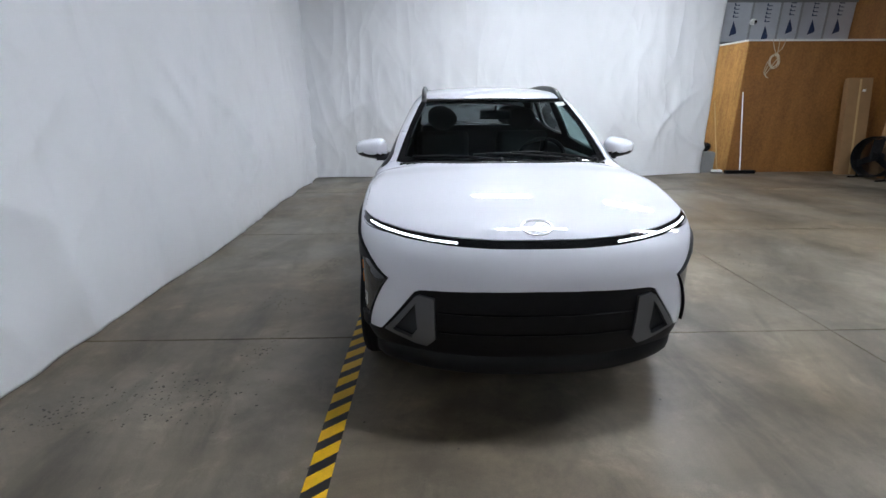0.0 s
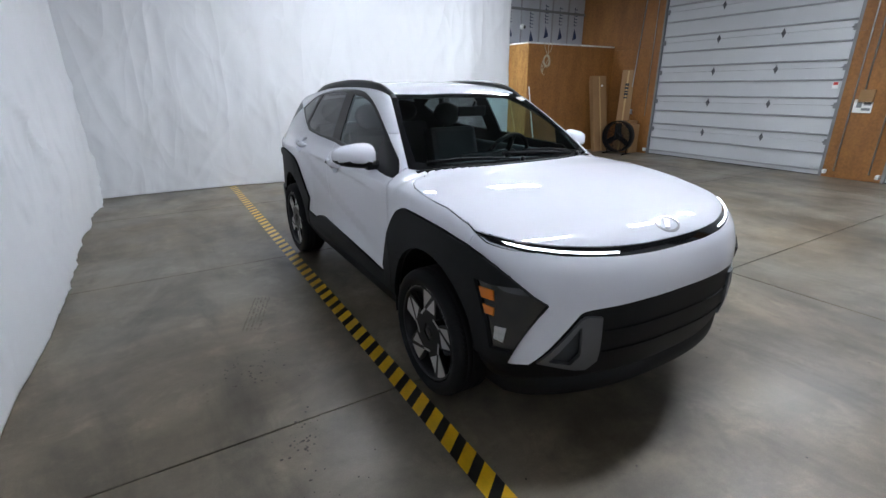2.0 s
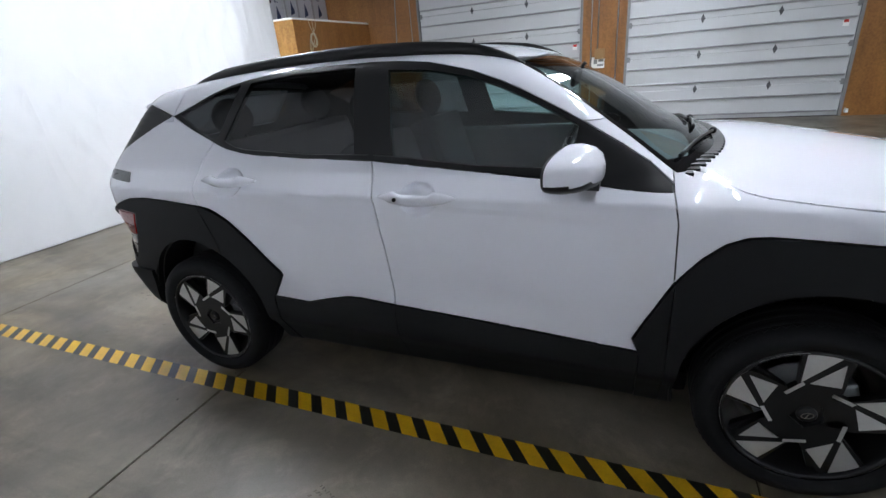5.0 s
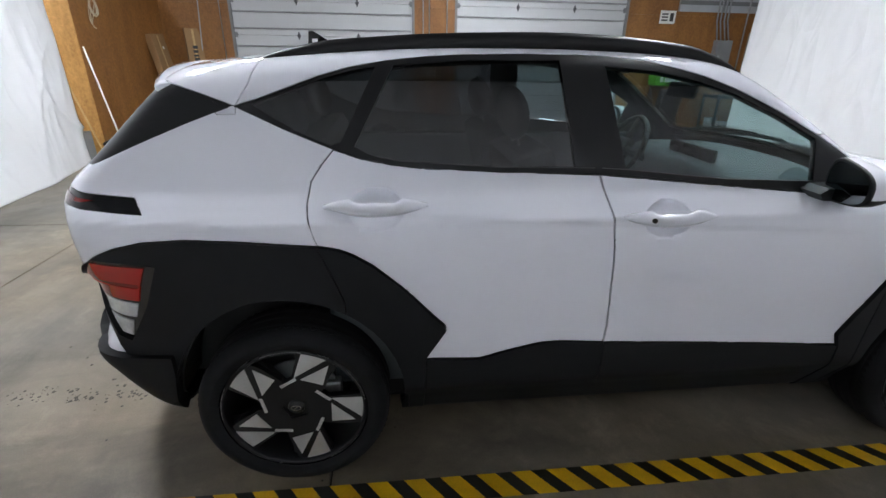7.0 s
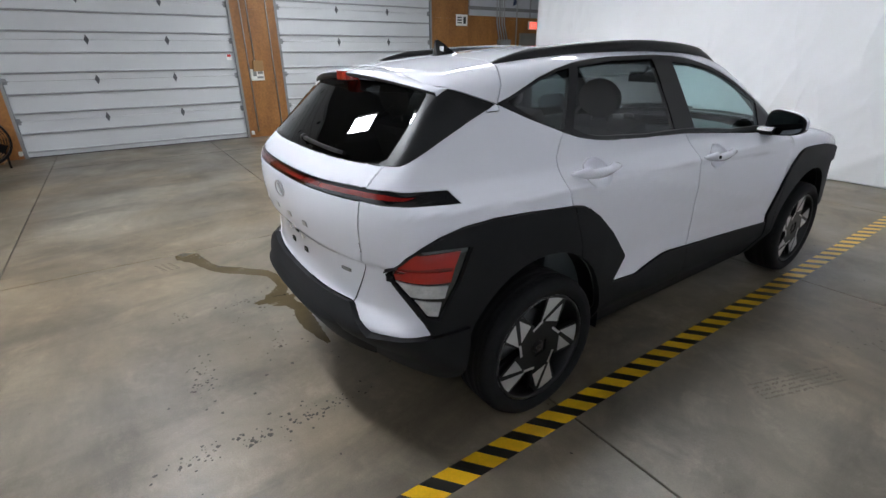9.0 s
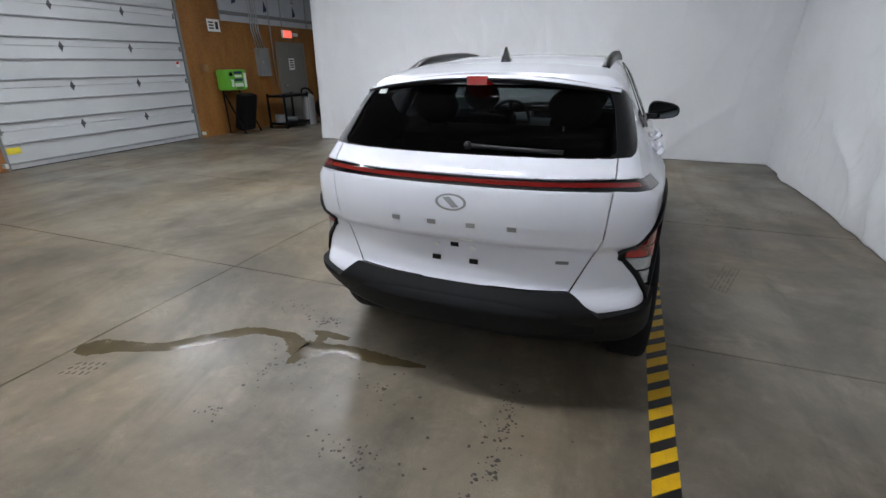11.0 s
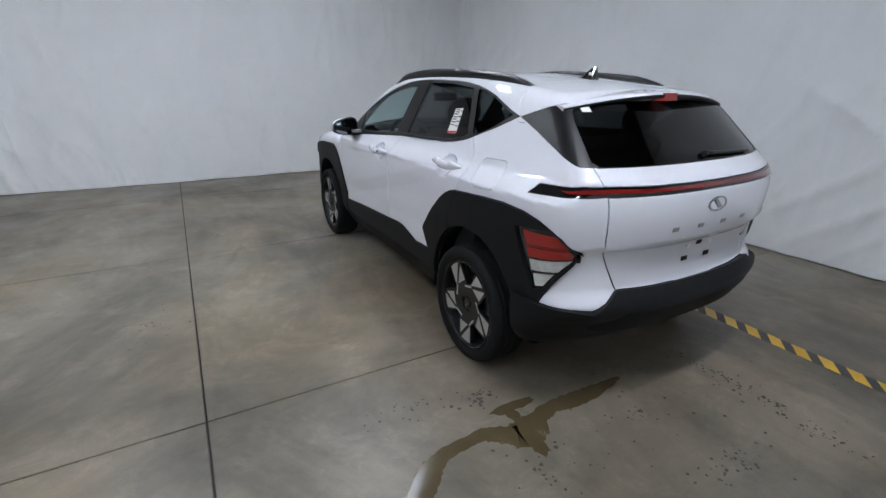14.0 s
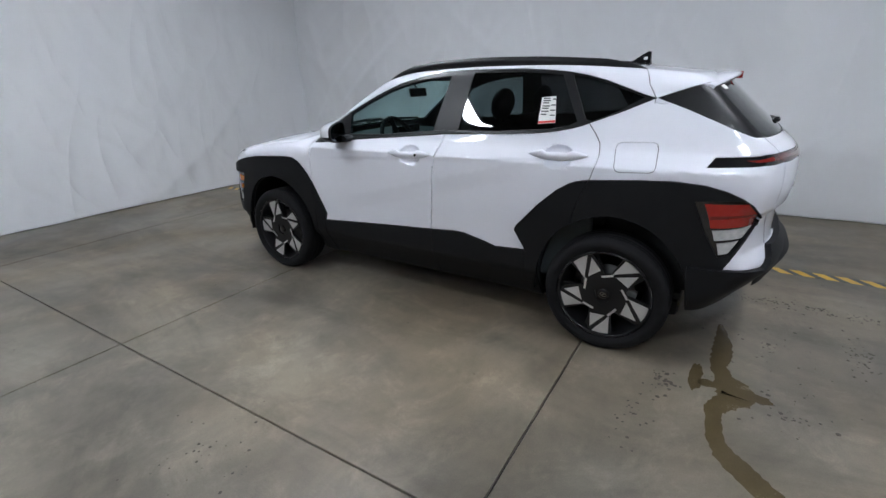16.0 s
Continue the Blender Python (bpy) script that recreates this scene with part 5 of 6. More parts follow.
nose_badge()
for xc in (.262, .090, -.085, -.258):
    part("lettering_bar", on_rear([[(-.019, -.010), (.019, -.010), (.019, .010), (-.019, .010)]], .925, xc), M_SILVER, car, "silver raised lettering mark")
part("small_badge", on_rear([[(-.026, -.006), (.026, -.006), (.026, .006), (-.026, .006)]], .775, -.46), M_GREY, car)
for xc, zc, w, h in ((.087, .742, .020, .011), (-.087, .742, .020, .011), (0, .815, .018, .010)):
    part("plate_socket", on_rear([[(u * w, v * h) for u, v in ((-1, -1), (1, -1), (1, 1), (-1, 1))]], zc, xc, lift=.001), M_BLACK, car)
for xc in (.085, -.085):
    part("plate_bolt", on_rear([[(.014 * math.cos(math.tau * i / 12), .012 * math.sin(math.tau * i / 12)) for i in range(12)]], .808, xc, lift=.004), M_WHITE, car)
part("handle_label", on_rear([[(-.03, -.008), (.03, -.008), (.03, .008), (-.03, .008)]], .848, -.06, lift=.002), M_STICK, car)


# grille slats and bumper shapes on the nose
for z, hh in ((.60, .004), (.50, .004)):
    bm = bmesh.new()
    for i in range(24):
        x0, x1 = -.45 + .9 * i / 24, -.45 + .9 * (i + 1) / 24
        y0, y1 = surface_y(x0, z, False), surface_y(x1, z, False)
        p = [bm.verts.new(q) for q in ((x0, y0 + .002, z + hh), (x1, y1 + .002, z + hh), (x1, y1 - .004, z), (x0, y0 - .004, z), (x0, y0 + .002, z - hh), (x1, y1 + .002, z - hh))]
        bm.faces.new((p[0], p[1], p[2], p[3]))
        bm.faces.new((p[3], p[2], p[5], p[4]))
    bmesh.ops.remove_doubles(bm, verts=bm.verts, dist=1e-5)
    part("grille_slat", bm, M_BLACK, car, "black grille slat")
bm = bmesh.new()
for i in range(40):
    pts = []
    for k in (i, i + 1):
        x = -.80 + 1.6 * k / 40
        z0 = .335 + .02 * (abs(x) / .8) ** 2
        y = surface_y(x, .34, False)
        pts.append([(x, y - .004, z0 + .045), (x, y - .022, z0 + .010), (x, y - .018, z0 - .045), (x, y + .02, z0 - .085)])
    a = [[bm.verts.new(q) for q in col] for col in pts]
    for j in range(3):
        f = bm.faces.new((a[0][j], a[1][j], a[1][j + 1], a[0][j + 1]))
        f.smooth = True
bmesh.ops.remove_doubles(bm, verts=bm.verts, dist=1e-5)
part("chin_spoiler", bm, M_CLAD, car, "black lower front lip")
bm = bmesh.new()
for i in range(40):
    pts = []
    for k in (i, i + 1):
        x = -.62 + 1.24 * k / 40
        e = (abs(x) / .62) ** 4
        y = surface_y(x, .50)
        pts.append([(x, y + .028 + .027 * (1 - e), .606 - .02 * e), (x, y + .028 + .070 * (1 - e), .566 - .02 * e), (x, y + .027 + .061 * (1 - e), .540 - .02 * e), (x, y + .020, .43 + .02 * e)])
    a = [[bm.verts.new(q) for q in col] for col in pts]
    for j in range(3):
        f = bm.faces.new((a[1][j], a[0][j], a[0][j + 1], a[1][j + 1]))
        f.smooth = True
bmesh.ops.remove_doubles(bm, verts=bm.verts, dist=1e-5)
part("bumper_bar", bm, M_CLAD, car, "black moulded rear bumper bar")

# cabin
def seat(xc, yc, wide=.50):
    bm = bmesh.new()
    box(bm, (xc - wide / 2, yc - .26, .52), (xc + wide / 2, yc + .24, .72), bevel=.05)
    box(bm, (xc - wide / 2 + .01, -.09, 0), (xc + wide / 2 - .01, .09, .58), bevel=.05, turn=Matrix.Translation((0, yc + .27, .66)) @ Matrix.Rotation(radians(-16), 4, "X"))
    th = part("seat", bm, M_SEAT, car, "black cabin seat")
    for dx in ((0,) if wide < .8 else (-.38, .38)):
        bm = bmesh.new()
        bmesh.ops.create_uvsphere(bm, u_segments=16, v_segments=10, radius=1, matrix=Matrix.Translation((xc + dx, yc + .455, 1.335)) @ Matrix.Rotation(radians(-12), 4, "X") @ Matrix.Diagonal((.135, .06, .105, 1)))
        for px in (-.05, .05):
            tube(bm, (xc + dx + px, yc + .42, 1.16), (xc + dx + px, yc + .45, 1.28), .007, n=8)
        part("head_rest", bm, M_SEAT, th, smooth=True)


seat(.37, .02)
seat(-.37, .02)
seat(0, .88, 1.20)
bm = bmesh.new()
rows = []
for i in range(21):
    x = -.66 + 1.32 * i / 20
    dz = -.05 * (abs(x) / .66) ** 3
    rows.append([bm.verts.new(p) for p in ((x, -.96 + .10 * (abs(x) / .66) ** 2, 1.10 + dz), (x, -.70, 1.105 + dz), (x, -.55, 1.075 + dz), (x, -.52, 1.02), (x, -.56, .72))])
for p, q in zip(rows[:-1], rows[1:]):
    for j in range(4):
        f = bm.faces.new((p[j], q[j], q[j + 1], p[j + 1]))
        f.smooth = True
part("dashboard", bm, M_TEAL, car, "dark grey dashboard")
bm = bmesh.new()
for i in range(28):
    a, b = math.tau * i / 28, math.tau * (i + 1) / 28
    tube(bm, (.185 * math.cos(a), .185 * math.sin(a), 0), (.185 * math.cos(b), .185 * math.sin(b), 0), .016, n=8)
for a in (0, 180, 270):
    tube(bm, (0, 0, -.01), (.18 * math.cos(radians(a)), .18 * math.sin(radians(a)), 0), .02, n=6)
box(bm, (-.07, -.055, -.03), (.07, .055, .015), bevel=.015)
bmesh.ops.transform(bm, matrix=Matrix.Translation((.37, -.40, 1.06)) @ Matrix.Rotation(radians(-66), 4, "X") @ Matrix.Rotation(math.pi, 4, "Y"), verts=bm.verts)
tube(bm, (.37, -.42, 1.05), (.37, -.6, .98), .03)
part("steering_wheel", bm, M_BLACK, car, "black steering wheel")
bm = bmesh.new()
box(bm, (-.115, -.01, -.035), (.115, .012, .035), bevel=.012, turn=Matrix.Translation((0, -.46, 1.405)) @ Matrix.Rotation(radians(12), 4, "X"))
tube(bm, (0, -.46, 1.43), (0, -.50, 1.47), .008)
part("rear_view_mirror", bm, M_BLACK, car)
bm = bmesh.new()
box(bm, (-.64, -.58, .30), (.64, 1.7, .34))
box(bm, (-.60, 1.25, .34), (.60, 1.84, .95), bevel=.02)
box(bm, (-.12, -.60, .34), (.12, .3, .72), bevel=.03)
part("cabin_floor", bm, M_LINING, car, "dark cabin floor and load cover")
for s in (1, -1):
    bm = bmesh.new()
    box(bm, (s * .70 - .03, -.60, .34), (s * .70 + .03, 1.2, 1.10), bevel=.02)
    part("door_card", bm, M_TEAL, car, "dark grey inner door trim")
bm = bmesh.new()
box(bm, (-.17, -.60, 1.04), (.20, -.575, 1.14), bevel=.006)
part("dash_screen", bm, M_GLOSSBLACK, car)

# labels stuck to the glass
def on_side(s, pts, lift, thick=.001):
    bm = bmesh.new()
    a, b = [], []
    for y, z in pts:
        lo, hi = .3, 1.1
        for _ in range(17):
            mid = (lo + hi) / 2
            if body_field(np.array([mid]), np.array([y]), np.array([z]))[0] > 0:
                hi = mid
            else:
                lo = mid
        a.append(bm.verts.new((s * (lo + lift), y, z)))
        b.append(bm.verts.new((s * (lo + lift + thick), y, z)))
    bm.faces.new(b), bm.faces.new(a)
    for i in range(len(a)):
        j = (i + 1) % len(a)
        bm.faces.new((a[i], a[j], b[j], b[i]))
    bmesh.ops.recalc_face_normals(bm, faces=bm.faces)
    return bm


paper = tagged(part("window_label", on_side(1, [(.855, 1.248), (.955, 1.256), (.930, 1.395), (.850, 1.388)], -.0025), M_STICK), "white paper label with red foot on the rear door glass", "label")
part("red_foot", on_side(1, [(.856, 1.250), (.954, 1.258), (.952, 1.270), (.855, 1.262)], -.0012), M_RED, paper)
for k, (y0, y1, z) in enumerate(((.862, .900, 1.380), (.862, .905, 1.368), (.862, .898, 1.356), (.862, .905, 1.340), (.862, .90, 1.328), (.862, .905, 1.312), (.862, .895, 1.296), (.915, .935, 1.376), (.912, .938, 1.345), (.912, .940, 1.318), (.915, .942, 1.292))):
    part("print_bar", on_side(1, [(y0, z), (y1, z), (y1, z + .006), (y0, z + .006)], -.0012), M_INK, paper)
bm = on_rear([[(-.022, -.011), (.022, -.011), (.022, .011), (-.022, .011)]], 1.43, .50, lift=.001, thick=.004)
tagged(part("rear_label", bm, M_STICK), "small white label on the rear window", "label")
bm = bmesh.new()
vs = [(.46, -.372), (.53, -.345), (.545, -.385), (.475, -.412)]
bm.faces.new([bm.verts.new((x, y, surface_z(x, y) + .001)) for x, y in vs])
bm.faces.new([bm.verts.new((x, y, surface_z(x, y) - .004)) for x, y in vs][::-1])
tagged(part("screen_label", bm, M_STICK), "small white label in the windscreen corner", "label")


# ---- the wall with the roller doors ----
wall_east = holder("wall_east", (X_WALL, 0, 0), "stained plywood wall between white overhead doors", "wall", kind="structure")
wall_east.location = (0, 0, 0)


def board_wall(y0, y1, z0=0, z1=Z_CEIL, ma=M_OSB, x=X_WALL):
    """Sheets of plywood up to 1.22 m wide, with open joints between them."""
    n = max(1, round((y1 - y0) / 1.22))
    for i in range(n):
        a, b = y0 + (y1 - y0) * i / n, y0 + (y1 - y0) * (i + 1) / n
        z = z0
        while z < z1 - .01:
            top = min(z1, z + 2.44)
            bm = bmesh.new()
            box(bm, (x, a + .0015, z + .0015), (x + .10, b - .0015, top - .0015))
            part("board", bm, ma, wall_east)
            z = top


D1, D2 = (.44, 4.12), (-4.20, -.43)
board_wall(D1[1], 5.45)
board_wall(D2[1], D1[0])
board_wall(-5.35, D2[0])
board_wall(-13, -5.35, 0, 2.52)
bm = bmesh.new()
box(bm, (X_WALL + .34, -13, 0), (X_WALL + .5, 9.4, Z_CEIL))
part("backing", bm, M_BLACK, wall_east)


def overhead_door(y0, y1):
    """A sectional door: ribbed white sections with struts, hinges, rollers and edge tracks."""
    th = holder("overhead_door", (0, 0, 0), "closed white sectional overhead door with horizontal struts", "garage door", "overhead doors")
    xf = X_WALL + .05
    z, k = .015, 0
    joints = []
    while z < Z_CEIL - .05:
        top = min(.605 + .635 * k, Z_CEIL)
        bm = bmesh.new()
        box(bm, (xf, y0 + .035, z), (xf + .05, y1 - .035, top - .004), bevel=.004)
        mid = (z + top) / 2
        for dz in (-.09, .09):
            box(bm, (xf - .003, y0 + .05, mid + dz - .004), (xf, y1 - .05, mid + dz + .004))
        part("section", bm, M_DOORPANEL, th, "white ribbed door section")
        joints.append(top)
        z, k = top, k + 1
    bm = bmesh.new()
    box(bm, (xf - .03, y0 + .06, .085), (xf, y1 - .05, .115), bevel=.006)
    part("strut", bm, M_GALV, th, "galvanised door strut")
    for top in joints[:-1]:
        for dz in (-.222, .108):
            bm = bmesh.new()
            zc = top + dz
            slab(bm, [(0, 0), (-.030, .004), (-.034, .022), (-.030, .030), (0, .034)], y0 + .06, y1 - .05, m=Matrix(((1, 0, 0, xf), (0, 0, 1, 0), (0, 1, 0, zc), (0, 0, 0, 1))))
            bmesh.ops.recalc_face_normals(bm, faces=bm.faces)
            part("strut", bm, M_GALV, th, "galvanised door strut")
        for f in (.315, .645):
            y = y0 + (y1 - y0) * f
            bm = bmesh.new()
            m = upright(xf, y, top, "-x")
            slab(bm, [(-.038, 0), (0, .085), (.038, 0), (0, -.085)][::-1], .0, .006, m=m)
            tube(bm, (xf - .012, y - .035, top), (xf - .012, y + .035, top), .012, n=8)
            part("hinge", bm, M_IRON, th, "dark steel hinge")
        for y, sg in ((y0 + .06, 1), (y1 - .06, -1)):
            bm = bmesh.new()
            tube(bm, (xf - .03, y - .09 * sg, top), (xf - .03, y + .05 * sg, top), .012, n=8)
            box(bm, (xf - .02, y - .03, top - .05), (xf, y + .03, top + .05))
            part("roller", bm, M_GREY, th)
    for y in (y0 + .012, y1 - .012):
        bm = bmesh.new()
        box(bm, (xf - .05, y - .025, 0), (xf + .0, y - .019, Z_CEIL))
        box(bm, (xf - .05, y + .019, 0), (xf + .0, y + .025, Z_CEIL))
        box(bm, (xf - .052, y - .025, 0), (xf - .046, y + .025, Z_CEIL))
        part("track", bm, M_GREY, th, "dark steel roller track")
    bm = bmesh.new()
    box(bm, (xf + .004, y0 + .035, .001), (xf + .046, y1 - .035, .018))
    part("bottom_seal", bm, M_RUBBER, th)
    return th


overhead_door(*D1)
overhead_door(*D2)


def wall_plate(name, y, z, w, h, depth, ma, label, cat, x=X_WALL, bevel=.006):
    bm = bmesh.new()
    box(bm, (x - depth, y - w / 2, z - h / 2), (x + .0, y + w / 2, z + h / 2), bevel=bevel)
    return tagged(part(name, bm, ma), label, cat)


def conduit(pts, r, label="thin steel conduit on the plywood wall"):
    bm = bmesh.new()
    bent(bm, pts, r)
    return tagged(part("conduit", bm, M_GALV), label, "conduit")


XC = X_WALL - .016
conduit([(XC, .25, Z_CEIL), (XC, .25, .12)], .011)
conduit([(XC, .12, Z_CEIL), (XC, .12, 1.46)], .011)
conduit([(XC, -.25, Z_CEIL), (XC, -.25, .12)], .011)
conduit([(XC, 4.55, Z_CEIL), (XC, 4.78, 1.12), (XC, 4.72, 1.02)], .012)
conduit([(XC, 4.30, Z_CEIL), (XC, 4.30, .9)], .008)
wall_plate("control_box", .07, 1.41, .20, .20, .06, M_CARD, "tan door control box on the plywood post", "control box")
sw = wall_plate("notice", .10, 1.24, .26, .22, .012, M_STICK, "white printed notice on the plywood post", "notice")
for k, (dy, dz, w, h) in enumerate(((-.06, .04, .10, .05), (.05, .02, .07, .09), (-.05, -.05, .12, .04))):
    bm = bmesh.new()
    box(bm, (X_WALL - .015, .10 + dy - w / 2, 1.24 + dz - h / 2), (X_WALL - .0125, .10 + dy + w / 2, 1.24 + dz + h / 2))
    part("print_bar", bm, M_GREY, sw)
wall_plate("outlet_box", 4.72, .98, .09, .12, .05, M_GALV, "small steel outlet box on the plywood", "outlet box")
for y, z in ((.38, .10), (-.38, .10), (4.16, .10), (-4.26, .10)):
    wall_plate("door_sensor", y, z, .05, .07, .08, M_WHITE, "small white door sensor near the floor", "sensor", x=X_WALL - .002)
r1 = wall_plate("warning_label", .58, 1.58, .09, .11, .003, M_STICK, "small white and red warning label on the overhead door", "label", x=X_WALL + .048, bevel=.0008)
bm = bmesh.new()
box(bm, (X_WALL + .042, .545, 1.585), (X_WALL + .0445, .615, 1.63))
part("red_block", bm, M_RED, r1)
r2 = wall_plate("warning_label", -4.0, 1.58, .09, .11, .003, M_STICK, "small white and red warning label on the overhead door", "label", x=X_WALL + .048, bevel=.0008)
bm = bmesh.new()
box(bm, (X_WALL + .042, -4.035, 1.585), (X_WALL + .0445, -3.965, 1.63))
part("red_block", bm, M_RED, r2)
wall_plate("yellow_label", -.60, .30, .20, .10, .003, M_YELLOW, "yellow label on the overhead door", "label", x=X_WALL + .048, bevel=.0008)

# plywood box in the corner with foam board above
corner = holder("wall_corner", (0, 0, 0), "stained plywood partition in the corner with a pale top edge", "partition", kind="structure")
for x0, x1 in ((5.62, 6.84), (6.84, 8.06), (8.06, X_WALL)):
    bm = bmesh.new()
    box(bm, (x0 + .001, 5.45, .001), (x1 - .001, 5.47, 2.50))
    part("board", bm, M_OSB, corner)
# side facing the lamps, its brightness painted in with the paler board
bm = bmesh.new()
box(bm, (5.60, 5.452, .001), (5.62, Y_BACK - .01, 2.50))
part("board", bm, M_OSB_LIT, corner, "strand board side, painted paler as if lit")
bm = bmesh.new()
box(bm, (5.59, 5.44, 2.501), (X_WALL, 5.50, 2.535))
box(bm, (5.59, 5.50, 2.501), (5.65, Y_BACK - .01, 2.535))
box(bm, (5.65, 5.50, 2.501), (X_WALL, Y_BACK - .01, 2.52))
part("top_edge", bm, M_WHITE, corner, "pale capping board")
board_wall(5.45, 9.4, 0, Z_CEIL, M_OSB, X_WALL + .02)


def foam_board(m, w, h, seed):
    """A foil-faced board with a wedge mark and bars where the print runs up it."""
    th = holder("foam_board", (0, 0, 0), "silver foil-faced foam insulation board with dark blue print", "insulation board", "insulation boards")
    bm = bmesh.new()
    slab(bm, [(0, 0), (w, 0), (w, h), (0, h)], 0, .04, m=m)
    part("sheet", bm, M_FOAM, th)
    rng = random.Random(seed)
    cx = w * rng.uniform(.40, .6)
    z = rng.uniform(.06, .22)
    k = 0
    while z < h - .3:
        bm = bmesh.new()
        slab(bm, [(cx - .07, z), (cx + .07, z + .05), (cx + .07, z + .10), (cx - .02, z + .30)], .04, .042, m=m)
        part("wedge_mark", bm, M_FOAMINK, th)
        z += .36
        if z < h - .3:
            for j in range(6):
                bm = bmesh.new()
                zz = z + j * .075
                if zz < h - .06:
                    slab(bm, [(cx - .055, zz), (cx + .055, zz), (cx + .055, zz + .016), (cx - .055, zz + .016)], .04, .042, m=m)
                    slab(bm, [(cx - .055, zz + .016), (cx - .03, zz + .016), (cx - .03, zz + .052), (cx - .055, zz + .052)], .04, .042, m=m)
                    part("print_bar", bm, M_FOAMINK, th)
                else:
                    bm.free()
        z += .75
        k += 1
    return th


xs = [5.05, 5.66, 6.26, 6.86, 7.30, 7.86, X_WALL]
for i, (a, b) in enumerate(zip(xs[:-1], xs[1:])):
    foam_board(upright(a + .01, Y_BACK, 2.54, "-y"), b - a - .02, Z_CEIL - 2.56, 20 + i)
plain_wall("wall_recess", (4.6, Y_BACK + .001, 0), (X_WALL, Y_BACK + .12, Z_CEIL), M_GREY, "grey sheet wall behind the insulation boards")
for a in xs[1:-1]:
    bm = bmesh.new()
    box(bm, (a - .02, Y_BACK - .06, 2.53), (a + .02, Y_BACK - .042, Z_CEIL))
    tagged(part("metal_stud", bm, M_GALV), "bare galvanised stud between insulation boards", "stud", "studs")
for a, b in ((2.53, 2.60), (3.35, 3.41)):
    bm = bmesh.new()
    box(bm, (5.05, Y_BACK - .075, a), (X_WALL, Y_BACK - .061, b))
    tagged(part("metal_rail", bm, M_GREY), "grey steel rail across the insulation boards", "rail")
for i, (a, b) in enumerate(((-6.4, -5.36), (-7.5, -6.42), (-8.6, -7.52), (-9.7, -8.62), (-13, -9.72))):
    foam_board(upright(X_WALL + .06, b, 2.70, "-x"), b - a, Z_CEIL - 2.72, 40 + i)
    bm = bmesh.new()
    box(bm, (X_WALL + .0, b - .01, 2.52), (X_WALL + .018, b + .03, Z_CEIL))
    tagged(part("metal_stud", bm, M_GALV), "bare galvanised stud between insulation boards", "stud", "studs")
for z0, z1, ma in ((2.522, 2.68, M_FOAM), (2.66, 2.74, M_GREY)):
    bm = bmesh.new()
    box(bm, (X_WALL + (.03 if ma == M_FOAM else .0), -13, z0), (X_WALL + .05, -5.36, z1))
    tagged(part("metal_rail", bm, ma), "pale rail along the top of the plywood", "rail")

# dome camera and hanging cord
cam_dome = holder("dome_camera", (6.29, Y_BACK - .08, 2.98), "small white dome security camera on a stud", "security camera")
bm = bmesh.new()
bmesh.ops.create_uvsphere(bm, u_segments=20, v_segments=12, radius=.062)
part("shell", bm, M_WHITE, cam_dome, smooth=True)
bm = bmesh.new()
bmesh.ops.create_uvsphere(bm, u_segments=16, v_segments=10, radius=.042, matrix=Matrix.Translation((.022, -.033, -.006)))
part("lens", bm, M_GLOSSBLACK, cam_dome, smooth=True)
cu = bpy.data.curves.new("hanging_cord", "CURVE")
cu.dimensions, cu.bevel_depth, cu.bevel_resolution = "3D", .006, 2
rng = random.Random(5)
for k in range(3):
    sp = cu.splines.new("NURBS")
    pts = [(6.05 + .12 * k, 5.425, 2.53), (6.08 + .10 * k, 5.415, 2.35)]
    for i in range(16):
        a = i * .9 + k
        pts.append((6.14 + .10 * math.cos(a) + rng.uniform(-.03, .03), 5.415 + .012 * math.sin(3 * a), 2.14 + .13 * math.sin(a) + rng.uniform(-.03, .03)))
    pts += [(6.08 - .05 * k, 5.42, 1.98), (5.98, 5.42, 1.86 + .02 * k), (6.10, 5.42, 1.84)]
    sp.points.add(len(pts) - 1)
    for p, q in zip(sp.points, pts):
        p.co = (*q, 1)
    sp.use_endpoint_u, sp.order_u = True, 4
cu.materials.append(M_ROPE)
tagged(new("hanging_cord", cu), "tangled pale cord hanging on the plywood", "cord")


# things in the corner
def broom(name, foot, top, pole, head, size, label):
    th = holder(name, (0, 0, 0), label, "broom")
    bm = bmesh.new()
    tube(bm, (foot[0], foot[1], .05), top, .0125, n=10)
    part("handle", bm, pole, th)
    bm = bmesh.new()
    box(bm, (foot[0] - size[0], foot[1] - size[1], .022), (foot[0] + size[0], foot[1] + size[1], .07), bevel=.008)
    part("head", bm, head, th)
    bm = bmesh.new()
    for i in range(int(size[0] * 100)):
        x = foot[0] - size[0] + .01 + i * .02
        box(bm, (x - .006, foot[1] - size[1] * .8, .001), (x + .006, foot[1] + size[1] * .8, .024))
    part("bristles", bm, M_BLACK, th)


broom("push_broom", (5.80, 5.28), (5.66, 5.435, 1.58), M_WHITE, M_BLACK, (.30, .05), "wide black push broom with white handle leaning on the plywood")
broom("floor_squeegee", (5.37, 5.36), (5.22, 5.60, 1.42), M_WOODPOLE, M_WHITE, (.10, .04), "wooden-handled broom with pale head leaning in the corner")
bm = bmesh.new()
box(bm, (5.02, 5.45, 0), (5.34, 5.80, .42), bevel=.01)
tagged(part("storage_box", bm, M_GREY), "dark grey storage box on the floor", "box")
bm = bmesh.new()
bmesh.ops.create_icosphere(bm, subdivisions=3, radius=.13, matrix=Matrix.Translation((5.17, 5.62, .51)) @ Matrix.Diagonal((1.1, 1.0, .75, 1)))
